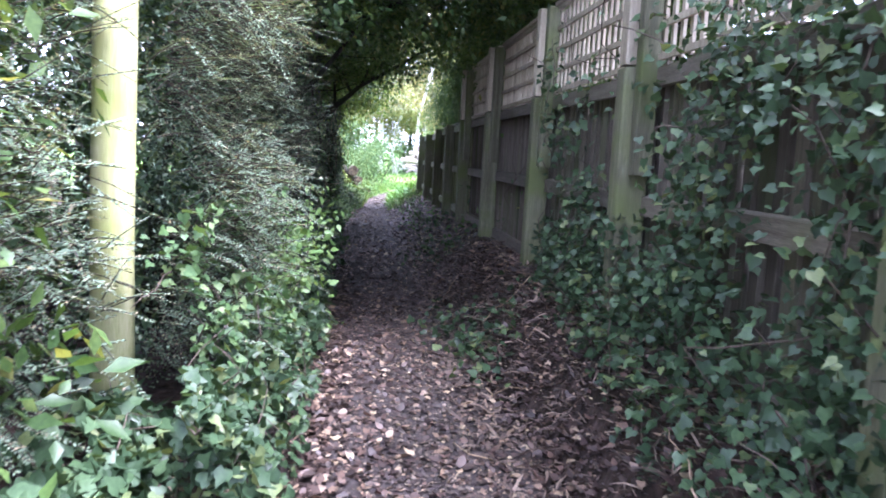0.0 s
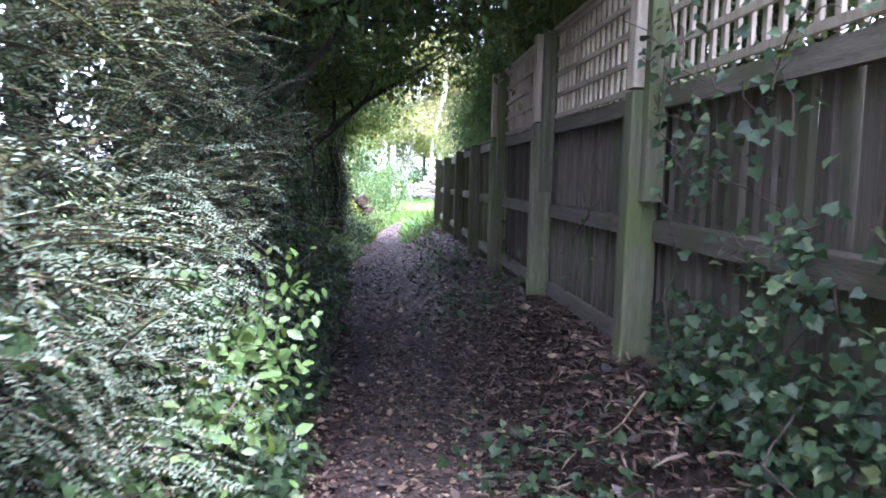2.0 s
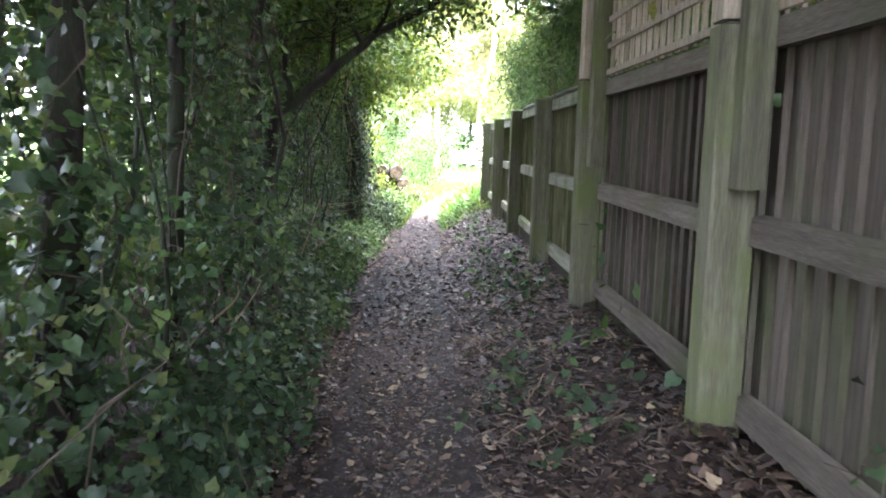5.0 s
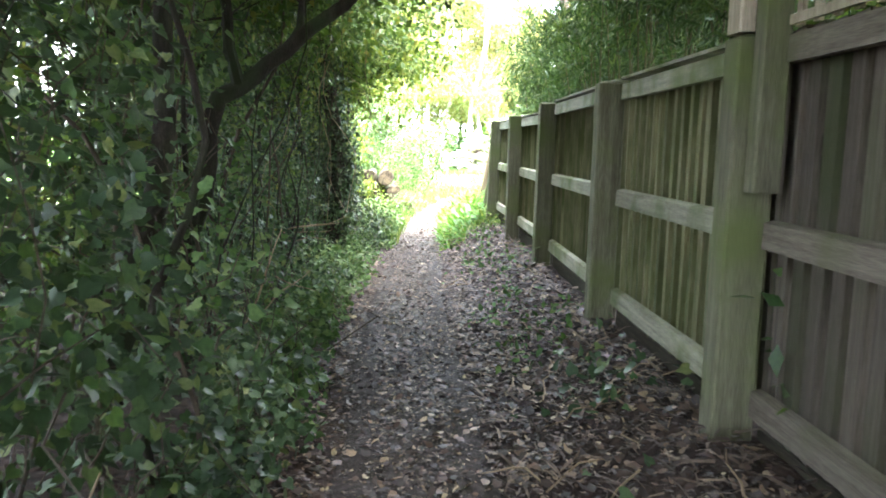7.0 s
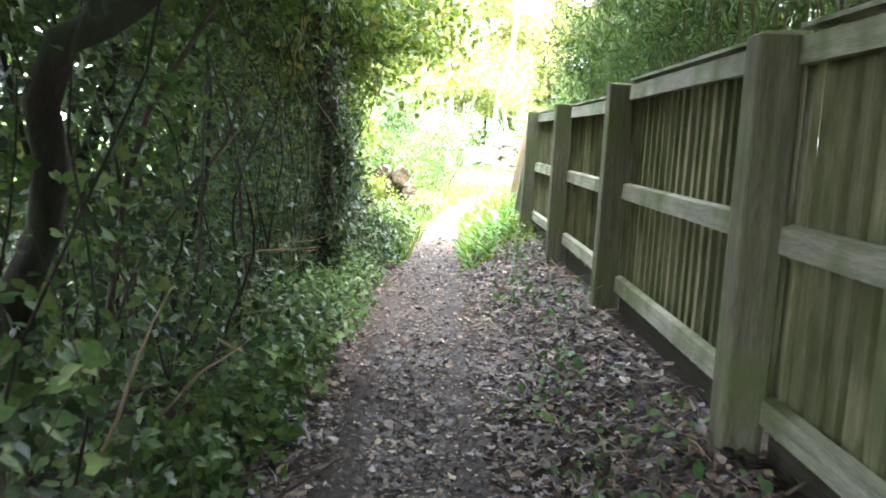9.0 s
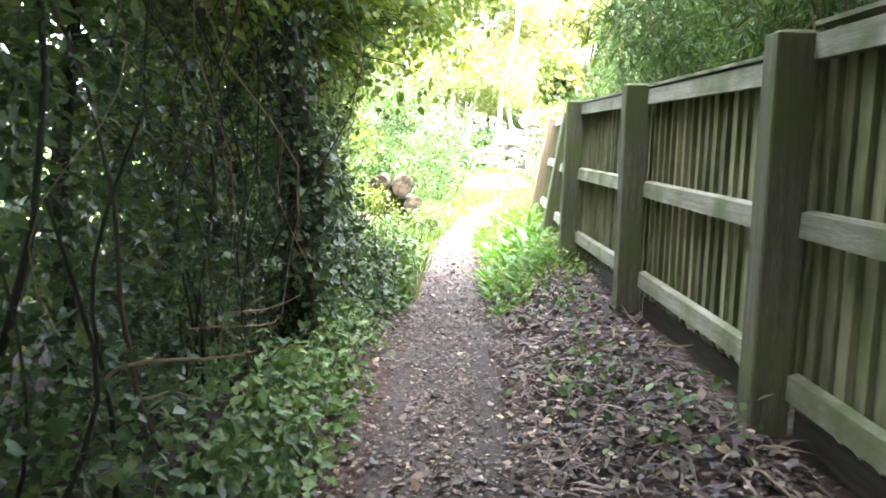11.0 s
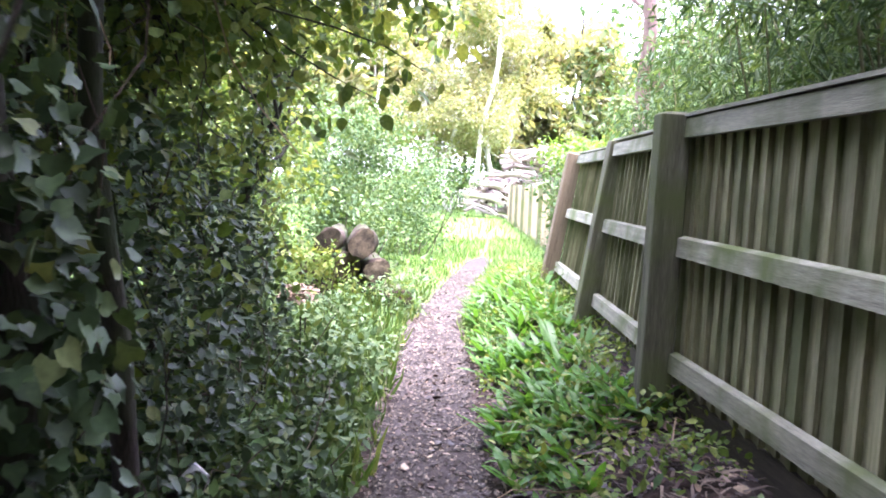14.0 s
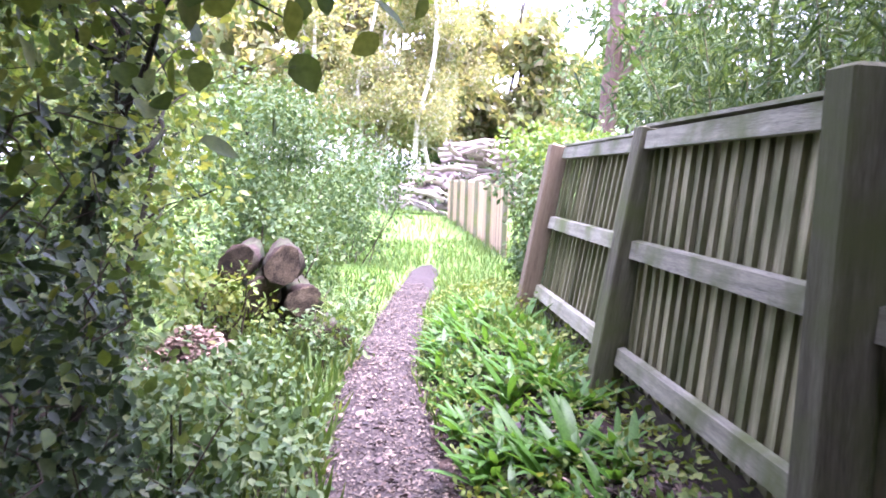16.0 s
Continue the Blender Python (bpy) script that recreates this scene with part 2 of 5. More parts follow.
def ground_material():
    """Soil under the trees, turf in the open beyond the fence's end."""
    m, n, l, out = material("ground_soil_and_turf")
    tc = n.new("ShaderNodeTexCoord")
    a = n.new("ShaderNodeTexNoise")
    a.inputs["Scale"].default_value, a.inputs["Detail"].default_value = 18, 8
    b = n.new("ShaderNodeTexNoise")
    b.inputs["Scale"].default_value, b.inputs["Detail"].default_value = 0.9, 4
    for t in (a, b):
        l.new(tc.outputs["Object"], t.inputs[0])
    soil = ramp(n, [(0.3, (0.014, 0.01, 0.008)), (0.5, (0.035, 0.024, 0.019)), (0.7, (0.075, 0.05, 0.04))])
    turf = ramp(n, [(0.3, (0.05, 0.11, 0.02)), (0.55, (0.11, 0.2, 0.04)), (0.75, (0.22, 0.29, 0.09))])
    l.new(a.outputs[0], soil.inputs[0])
    l.new(a.outputs[0], turf.inputs[0])
    sep = n.new("ShaderNodeSeparateXYZ")
    l.new(tc.outputs["Object"], sep.inputs[0])
    wob = n.new("ShaderNodeMath")
    wob.operation = 'MULTIPLY_ADD'
    wob.inputs[1].default_value = 4.0
    l.new(b.outputs[0], wob.inputs[0])
    l.new(sep.outputs[1], wob.inputs[2])
    far = n.new("ShaderNodeMapRange")
    far.inputs[1].default_value, far.inputs[2].default_value = 25.5, 28.0
    l.new(wob.outputs[0], far.inputs[0])
    mix = n.new("ShaderNodeMix")
    mix.data_type = 'RGBA'
    l.new(far.outputs[0], mix.inputs[0])
    l.new(soil.outputs[0], mix.inputs[6])
    l.new(turf.outputs[0], mix.inputs[7])
    p = n.new("ShaderNodeBsdfPrincipled")
    p.inputs["Roughness"].default_value = 0.95
    p.inputs["Specular IOR Level"].default_value = 0.2
    l.new(mix.outputs[2], p.inputs["Base Color"])
    bp = n.new("ShaderNodeBump")
    bp.inputs["Strength"].default_value, bp.inputs["Distance"].default_value = 0.9, 0.03
    l.new(a.outputs[0], bp.inputs["Height"])
    l.new(bp.outputs[0], p.inputs["Normal"])
    l.new(p.outputs[0], out.inputs[0])
    return m


GROUND = ground_material()

# ---- builders ----
rng = np.random.default_rng(7)


class Shape:
    """Collects vertices and faces, then becomes one mesh object."""

    def __init__(self):
        self.v, self.f, self.n = [], [], 0

    def add(self, verts, faces):
        self.v.append(np.asarray(verts, float).reshape(-1, 3))
        self.f.extend([tuple(i + self.n for i in f) for f in faces])
        self.n += len(self.v[-1])

    def tube(self, pts, radii, sides=7, cap=True):
        pts = [Vector(p) for p in pts]
        rings, k = [], len(pts)
        side = Vector((0.31, 0.77, 0.2))
        for i, p in enumerate(pts):
            d = (pts[min(i + 1, k - 1)] - pts[max(i - 1, 0)]).normalized()
            u = (side - d * side.dot(d)).normalized()
            w = d.cross(u)
            r = radii[i]
            for s in range(sides):
                a = 2 * math.pi * s / sides
                rr = r * (1 + 0.12 * math.sin(3 * a + i * 1.7))
                rings.append(p + u * (rr * math.cos(a)) + w * (rr * math.sin(a)))
        faces = [(i * sides + s, i * sides + (s + 1) % sides, (i + 1) * sides + (s + 1) % sides, (i + 1) * sides + s) for i in range(k - 1) for s in range(sides)]
        if cap:
            faces += [tuple(range(sides))[::-1], tuple((k - 1) * sides + s for s in range(sides))]
        self.add([tuple(q) for q in rings], faces)

    def box(self, lo, hi, taper=0.0, chamfer=0.0):
        (x0, y0, z0), (x1, y1, z1) = lo, hi
        c = chamfer
        if c:
            ring = [(x0 + c, y0), (x1 - c, y0), (x1, y0 + c), (x1, y1 - c), (x1 - c, y1), (x0 + c, y1), (x0, y1 - c), (x0, y0 + c)]
        else:
            ring = [(x0, y0), (x1, y0), (x1, y1), (x0, y1)]
        k = len(ring)
        v = [(x, y, z) for z in (z0, z1) for x, y in ring]
        f = [(i, (i + 1) % k, k + (i + 1) % k, k + i) for i in range(k)] + [tuple(range(k))[::-1], tuple(range(k, 2 * k))]
        self.add(v, f)

    def mesh(self, name, mat, smooth=False):
        me = bpy.data.meshes.new(name)
        me.from_pydata(np.concatenate(self.v).tolist(), [], self.f)
        me.materials.append(mat)
        if smooth:
            me.polygons.foreach_set("use_smooth", [True] * len(me.polygons))
        me.update()
        return me


def part(name, shape, mat, parent=None, label="", smooth=False):
    ob = new(name, shape.mesh(name, mat, smooth) if isinstance(shape, Shape) else shape)
    if parent:
        ob.parent = parent
    if label:
        ob["label"] = label
    return ob


def thing(name, label, category, m=None, group="", kind=""):
    ob = new(name)
    ob.empty_display_size = 0.1
    if m:
        ob.matrix_world = m
    return tagged(ob, label, category, group, kind)


# leaf outlines: across, along, lift
OVAL = (np.array([(0, 0, 0), (0.24, 0.25, 0.05), (0.27, 0.55, 0.04), (0, 1, -0.06), (-0.27, 0.55, 0.04), (-0.24, 0.25, 0.05)]), [(0, 1, 2, 3), (0, 3, 4, 5)])
DIAMOND = (np.array([(0, 0, 0), (0.26, 0.45, 0.06), (0, 1, -0.04), (-0.26, 0.45, 0.06)]), [(0, 1, 2), (0, 2, 3)])
LOBED = (np.array([(0, 0.06, 0), (0.32, -0.08, 0.06), (0.46, 0.18, 0.05), (0.44, 0.42, 0.04), (0.22, 0.62, 0.02), (0, 1, -0.1), (-0.22, 0.62, 0.02), (-0.44, 0.42, 0.04), (-0.46, 0.18, 0.05), (-0.32, -0.08, 0.06)]), [(0, 1, 2, 3, 4, 5), (0, 5, 6, 7, 8, 9)])
BLADE = (np.array([(-0.05, 0, 0), (0.05, 0, 0), (0.04, 0.55, 0.06), (0, 1, -0.1), (-0.04, 0.55, 0.06)]), [(0, 1, 2, 4), (4, 2, 3)])
LANCE = (np.array([(0, 0, 0), (0.075, 0.35, 0.03), (0, 1, -0.12), (-0.075, 0.35, 0.03)]), [(0, 1, 2), (0, 2, 3)])
CURLED = (np.array([(0, 0, 0.05), (0.3, 0.3, 0.16), (0.24, 0.7, 0.0), (0, 1, 0.12), (-0.26, 0.65, 0.1), (-0.3, 0.3, 0.0)]), [(0, 1, 2, 3), (0, 3, 4, 5)])


def unit(a):
    return a / np.maximum(np.linalg.norm(a, axis=1, keepdims=True), 1e-9)


def leaves_mesh(name, P, along, face, size, outline, mat):
    """One mesh of many leaves at P that point along, with their upper sides to face."""
    tv, tf = outline
    n, k = len(P), len(tv)
    u = unit(along)
    w = unit(face - u * np.sum(face * u, axis=1, keepdims=True))
    v = np.cross(u, w)
    size = np.broadcast_to(np.asarray(size, float), (n,))
    co = P[:, None, :] + size[:, None, None] * (tv[None, :, 0:1] * v[:, None, :] + tv[None, :, 1:2] * u[:, None, :] + tv[None, :, 2:3] * w[:, None, :])
    sizes = np.array([len(f) for f in tf])
    flat = np.concatenate([np.array(f) for f in tf])
    loops = (np.arange(n)[:, None] * k + flat[None, :]).ravel()
    starts = np.concatenate([[0], np.cumsum(np.tile(sizes, n))[:-1]])
    me = bpy.data.meshes.new(name)
    me.vertices.add(n * k)
    me.vertices.foreach_set("co", co.ravel())
    me.loops.add(len(loops))
    me.loops.foreach_set("vertex_index", loops.astype(np.int32))
    me.polygons.add(n * len(tf))
    me.polygons.foreach_set("loop_start", starts.astype(np.int32))
    me.materials.append(mat)
    me.update(calc_edges=True)
    me.validate()
    return me


def cloud(centres, radii, per, squash=0.8, shell=0.5):
    """Leaf places and outward ways in clumps round the centres, denser to the outside."""
    n = len(centres) * per
    d = unit(rng.normal(size=(n, 3)))
    r = rng.random(n) ** shell
    rad = np.repeat(radii, per)
    P = np.repeat(centres, per, axis=0) + d * (r * rad)[:, None] * np.array([1, 1, squash])
    return P, d


def foliage(name, P, d, size, outline, mat, parent=None, droop=0.3, face_up=0.6, label="", spread=0.7):
    n = len(P)
    along = d * 0.6 + rng.normal(size=(n, 3)) * spread + np.array([0, 0, -droop])
    face = d * (1 - face_up) + np.array([0, 0, face_up]) + rng.normal(size=(n, 3)) * 0.35
    s = size * (0.6 + 0.8 * rng.random(n))
    return part(name, leaves_mesh(name, P, along, face, s, outline, mat), None, parent, label)


def smooth_noise(y, z, scale, seed):
    return np.array([noise.noise(Vector((a * scale, b * scale, seed))) for a, b in zip(y, z)])


# ---- ground ----
PATH_Y = [-6, 0, 5, 10, 15, 20, 24, 27, 30, 34, 40, 48]
PATH_X = [0.45, 0.42, 0.34, 0.2, 0.1, 0.2, 0.34, 0.78, 1.3, 1.9, 2.3, 2.4]
HALF_Y = [-6, 4, 8, 15, 19, 24, 29, 31, 31.6, 48]
HALF_X = [0.6, 0.55, 0.47, 0.42, 0.36, 0.32, 0.28, 0.25, 0.08, 0.02]
BANK_Y = [-6, 0, 6, 9, 13, 20, 24, 27, 30]
BANK_H = [0.6, 0.6, 0.58, 0.5, 0.42, 0.36, 0.4, 0.2, 0.05]
LEFT_Y = [-6, 6, 12, 20, 24, 28, 32]
LEFT_H = [0.1, 0.1, 0.14, 0.16, 0.14, 0.08, 0.0]


def height(x, y):
    x, y = np.asarray(x, float), np.asarray(y, float)
    c, h = np.interp(y, PATH_Y, PATH_X), np.interp(y, HALF_Y, HALF_X)
    right = np.clip((x - c - h * 0.8) / np.maximum(1.28 - c - h * 0.8, 0.3), 0, 1)
    right = right * right * (3 - 2 * right) * np.interp(y, BANK_Y, BANK_H)
    left = np.clip((c - h - x) / 0.6, 0, 1)
    left = left * left * (3 - 2 * left) * np.interp(y, LEFT_Y, LEFT_H)
    return right + left


def lumps(x, y, amount=0.03):
    return amount * np.array([noise.noise(Vector((a * 2.3, b * 2.3, 0.4))) + 0.5 * noise.noise(Vector((a * 6, b * 6, 2.1))) for a, b in zip(np.ravel(x), np.ravel(y))]).reshape(np.shape(x))


def sheet(name, xs, ys, z_of, mat):
    X, Y = np.meshgrid(xs, ys)
    Z = z_of(X, Y)
    s = Shape()
    w = len(xs)
    s.add(np.stack([X, Y, Z], -1).reshape(-1, 3), [(j * w + i, j * w + i + 1, (j + 1) * w + i + 1, (j + 1) * w + i) for j in range(len(ys) - 1) for i in range(w - 1)])
    return part(name, s, mat, None, "", True)


gx = np.concatenate([[-1500, -200, -60, -25, -12, -7, -5, -4], np.arange(-3, 4.01, 0.09), [5, 7, 12, 25, 60, 200, 1500]])
gy = np.concatenate([[-1500, -200, -60, -25, -12, -7], np.arange(-5, 32, 0.13), np.arange(32, 60, 1.5), [70, 90, 150, 400, 1500]])
ground = sheet("ground", gx, gy, lambda x, y: height(x, y) + lumps(x, y) * (np.abs(x) < 6) * (np.abs(y - 14) < 30) - 0.012, GROUND)
tagged(ground, "dark leaf-strewn soil with turf beyond the fence", "ground", kind="structure")

ts = np.linspace(-0.5, 0.5, 15)
py = np.arange(-5.5, 31.5, 0.16)
pv = []
for y in py:
    c, h = np.interp(y, PATH_Y, PATH_X), np.interp(y, HALF_Y, HALF_X)
    for t in ts:
        wob = 0.07 * noise.noise(Vector((y * 1.3, 3.0 if t > 0 else 7.0, 0)))
        x = c + 2 * t * (h * 0.95 + wob)
        pv.append((x, y, 0.0))
pv = np.array(pv)
edge = np.abs(np.tile(ts, len(py))) * 2
pv[:, 2] = height(pv[:, 0], pv[:, 1]) + lumps(pv[:, 0], pv[:, 1]) + 0.012 - 0.05 * np.clip((edge - 0.8) / 0.2, 0, 1)
s = Shape()
w = len(ts)
s.add(pv, [(j * w + i, j * w + i + 1, (j + 1) * w + i + 1, (j + 1) * w + i) for j in range(len(py) - 1) for i in range(w - 1)])
path = part("path", s, PATH, None, "", True)
tagged(path, "narrow trodden path of brown bark chippings", "path", kind="structure")


def on_ground(n, x0, x1, y0, y1):
    x, y = rng.uniform(x0, x1, n), rng.uniform(y0, y1, n)
    return np.stack([x, y, height(x, y) + lumps(x, y) + 0.006], -1)


def litter(name, P, size, mat, label, outline=CURLED):
    n = len(P)
    a = rng.uniform(0, 2 * np.pi, n)
    along = np.stack([np.cos(a), np.sin(a), rng.normal(0, 0.25, n)], -1)
    face = np.stack([rng.normal(0, 0.35, n), rng.normal(0, 0.35, n), np.ones(n)], -1)
    ob = part(name, leaves_mesh(name, P, along, face, size * (0.5 + rng.random(n)), outline, mat), None)
    return tagged(ob, label, "leaf litter", kind="stuff")


P = np.concatenate([on_ground(32000, -0.75, 1.35, 0.5, 8), on_ground(30000, -0.9, 1.35, 8, 17), on_ground(13000, -0.8, 1.4, 17, 25)])
c = np.interp(P[:, 1], PATH_Y, PATH_X)
off = np.abs(P[:, 0] - c)
worn = np.clip(1.0 - np.abs(off - 0.3) / 0.14, 0, 1)
keep = rng.random(len(P)) < np.where(P[:, 1] < 8, 1.0, 1.0 - 0.75 * worn) * np.where(P[:, 1] > 16, np.where(off < 0.3, 0.35, 0.8), 1.0)
small = keep & (rng.random(len(P)) < 0.62)
litter("fallen_leaves", P[small] + np.array([0, 0, 0.008]), 0.027, DEAD_LEAF, "small dry brown fallen leaves scattered over path and bank")
large = keep & ~small & (rng.random(len(P)) < np.where(off > 0.42, 0.75, 0.42))
litter("fallen_leaves", P[large] + np.array([0, 0, 0.013]), 0.05, DEAD_LEAF, "large curled brown leaves lying on path and bank")
P = np.concatenate([on_ground(18000, -0.35, 0.8, 1, 12), on_ground(18000, -0.35, 0.6, 12, 21), on_ground(24000, -0.2, 1.2, 21, 29)])
c, hw = np.interp(P[:, 1], PATH_Y, PATH_X), np.interp(P[:, 1], HALF_Y, HALF_X)
off = np.abs(P[:, 0] - c)
P = P[(off < hw * (0.8 + 0.3 * rng.random(len(P)))) & ((P[:, 1] > 18) | (off < 0.2) | (rng.random(len(P)) < 0.25))]
litter("bark_chippings", P + np.array([0, 0, 0.012]), 0.026, CHIP, "small brown bark chippings trodden into the path", DIAMOND)
P = np.concatenate([on_ground(3600, 0.55, 1.33, 0.8, 9), on_ground(4200, 0.55, 1.33, 9, 21), on_ground(700, -0.9, -0.3, 8, 21)])
litter("dry_stem_litter", P + np.array([0, 0, 0.016]), 0.11, DRY_STEM, "broken dry stems and twigs among the dead leaves", BLADE)

# ---- fence ----
POST_Y = [-0.5, 1.74, 3.97, 6.2, 8.53, 10.9, 12.97, 15.45, 17.63, 19.85, 22.05, 24.45]
FRONT_X = [1.27, 1.27, 1.28, 1.28, 1.265, 1.265, 1.27, 1.3, 1.29, 1.26, 1.37, 1.5]
POST_LEAN = [0, 0, 0, 0.5, 0, 0, 0, 0.3, 0, 1.0, 8.5, 9.5]
TRELLIS_TO = 5
RAILS = (0.605, 1.215, 1.85)
LATE_RAILS = (0.615, 1.195, 1.777)


def fence_post(i):
    y, x = POST_Y[i], FRONT_X[i]
    tall = 2.56 if i <= TRELLIS_TO else (1.9 if i < 8 else 1.86)
    base = float(height(x + 0.05, y)) - 0.12
    th = thing("fence_post", "weathered square wooden fence post, algae-stained" if i < 11 else "reddish-brown leaning wooden fence post", "post", pose(x, y, base, 0, POST_LEAN[i], 0), "posts of the garden fence")
    s = Shape()
    top = (1.9 if i <= TRELLIS_TO else tall) - base
    w = 0.065
    s.box((-0.03, -w, 0), (0.125, w, top - 0.015), chamfer=0.008)
    s.add([(-0.03, -w, top - 0.015), (0.125, -w, top - 0.015), (0.125, w, top - 0.015), (-0.03, w, top - 0.015), (0.0, -w * 0.6, top), (0.1, -w * 0.6, top), (0.1, w * 0.6, top), (0.0, w * 0.6, top)], [(0, 1, 5, 4), (1, 2, 6, 5), (2, 3, 7, 6), (3, 0, 4, 7), (4, 5, 6, 7)])
    part("post", s, RUST_POST if i == 11 else POSTWOOD, th)
    if i <= TRELLIS_TO:
        e = Shape()
        e.box((0.02, -w - 0.085, 1.36 - base), (0.115, -w - 0.003, 2.56 - base), chamfer=0.006)
        part("extension", e, POSTWOOD, th, "upright bolted on to carry the trellis")
        e = Shape()
        e.box((-0.027, -w * 0.9, 1.904 - base), (0.12, w * 0.9, 2.56 - base), chamfer=0.006)
        part("upper_post", e, TRELLISWOOD, th)
    return th


BOARD = Shape()
BOARD.add([(0.0, 0.0, 0), (-0.03, 0.0, 0), (-0.004, 0.128, 0), (0.0, 0.128, 0), (0.0, 0.0, 1), (-0.03, 0.0, 1), (-0.004, 0.128, 1), (0.0, 0.128, 1)], [(0, 1, 2, 3), (7, 6, 5, 4), (4, 5, 1, 0), (5, 6, 2, 1), (6, 7, 3, 2), (7, 4, 0, 3)])
BOARD_MESH = BROWN_BOARD = None


def fence_panel(i):
    """The bay between post i and the next: three rails, boards behind, a low board, a trellis on top of some."""
    y0, y1 = POST_Y[i] + 0.07, POST_Y[i + 1] - 0.07
    x0, x1 = FRONT_X[i], FRONT_X[i + 1]
    lean = (POST_LEAN[i] + POST_LEAN[i + 1]) / 2
    turn = -math.degrees(math.atan2(x1 - x0, y1 - y0))
    length = math.hypot(x1 - x0, y1 - y0)
    has_trellis = i < TRELLIS_TO
    base = 0.36
    th = thing("garden_fence", "dark brown close-boarded wooden fence bay with pale trellis on top" if has_trellis else ("leaning weathered close-boarded wooden fence bay" if i > 8 else "weathered close-boarded wooden fence bay, green with algae"), "fence", pose(x0 + 0.1, y0, base, 0, lean, turn), "bays of the garden fence")
    sag = (random.uniform(-0.01, 0.01), random.uniform(-0.01, 0.01))
    tops = LATE_RAILS if i >= 7 else RAILS
    up = tops[2] - 1.73
    for z in tops:
        s = Shape()
        h = 0.052
        s.add([(0.0, 0, z - h + sag[0]), (0.042, 0, z - h + sag[0]), (0.042, 0, z + h + sag[0]), (0.004, 0, z + h - 0.012 + sag[0]), (0.0, length, z - h + sag[1]), (0.042, length, z - h + sag[1]), (0.042, length, z + h + sag[1]), (0.004, length, z + h - 0.012 + sag[1])], [(0, 1, 2, 3), (7, 6, 5, 4), (0, 4, 5, 1), (1, 5, 6, 2), (2, 6, 7, 3), (3, 7, 4, 0)])
        s.v[-1][:, 2] -= base
        part("rail", s, BROWNRAIL if i < 5 else RAILWOOD, th)
    # low board, painted dark where shade falls under the lowest rail
    s = Shape()
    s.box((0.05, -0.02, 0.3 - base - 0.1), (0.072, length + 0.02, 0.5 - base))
    part("gravel_board", s, GAP_SHADE, th, "board along the ground, coloured dark like the shadow under the rail")
    if has_trellis:
        for k in range(5):
            z = 1.797 + up + k * 0.155 - base
            s = Shape()
            s.box((0.0, -0.0, z), (0.018, length, z + 0.032))
            part("trellis_slat", s, TRELLISWOOD, th)
        s = Shape()
        s.box((0.0, 0.0, 0.0), (0.016, 0.036, 0.665))
        me = s.mesh("trellis_upright", TRELLISWOOD)
        k = 0
        while 0.05 + k * 0.115 < length - 0.05:
            o = part("trellis_upright", me, None, th)
            o.location = (0.0205, 0.04 + k * 0.115, 1.79 + up - base)
            k += 1
        s = Shape()
        s.box((-0.012, 0.0, 2.455 + up - base), (0.05, length, 2.485 + up - base))
        part("trellis_cap", s, TRELLISWOOD, th)
    else:
        s = Shape()
        s.box((-0.004, 0.0, 1.787 + up - base), (0.075, length, 1.803 + up - base))
        part("capping", s, RAILWOOD, th)
    k = 0
    while -0.05 + k * 0.121 < length + 0.06:
        o = part("board", BROWN_BOARD if i < 5 else BOARD_MESH, None, th)
        o.location = (0.077 + random.uniform(0, 0.006), -0.05 + k * 0.121 + random.uniform(-0.006, 0.006), 0.5 - base + random.uniform(-0.01, 0.01))
        o.scale = (1, 1, 1.775 + up - 0.5 if not has_trellis else 1.79 + up - 0.5)
        o.rotation_euler = (random.uniform(-0.006, 0.006), 0, random.uniform(-0.02, 0.02))
        k += 1
    return th


# ---- the pole ----
pole = thing("pole", "round wooden pole green with algae, carved marks", "pole", pose(-1.085, 3.55, -0.05))
s = Shape()
s.tube([(0, 0, 0), (0.002, 0, 1.0), (0, 0.003, 2.0), (0, 0, 3.2), (0, 0, 5.2)], [0.094, 0.09, 0.088, 0.085, 0.08], 18)
part("shaft", s, POLE, pole, "", True)
for k, (a, z, hgt, wid) in enumerate([(-1.62, 2.0, 0.06, 0.008), (-1.42, 2.0, 0.06, 0.008), (-1.52, 2.032, 0.008, 0.03), (-1.45, 1.968, 0.008, 0.03), (-1.6, 2.12, 0.04, 0.008), (-1.4, 2.12, 0.04, 0.03)]):
    s = Shape()
    s.box((-wid / 2, -0.003, -hgt / 2), (wid / 2, 0.003, hgt / 2))
    o = part("carved_mark", s, CARVED, pole)
    o.matrix_basis = pose(0.087 * math.cos(a), 0.087 * math.sin(a), z + 0.05, 0, 0, math.degrees(a) + 90)

# ---- plants by kind ----


def wander(start, end, n=6, wobble=0.06):
    """A gently bending line of n points from start to end."""
    a, b = Vector(start), Vector(end)
    k = wobble * (b - a).length
    bends = [Vector((random.gauss(0, 1.3 * k / m), random.gauss(0, 1.3 * k / m), random.gauss(0, 0.8 * k / m))) for m in (1, 1.5, 2.5)]
    out = []
    for i in range(n):
        t = i / (n - 1)
        p = a.lerp(b, t)
        for m, v in enumerate(bends):
            p += v * math.sin(math.pi * (m + 1) * t)
        out.append(p)
    return out


def arc(start, end, lift, n=6, wobble=0.03):
    pts = wander(start, end, n, wobble)
    return [p + Vector((0, 0, lift * 4 * (i / (n - 1)) * (1 - i / (n - 1)))) for i, p in enumerate(pts)]


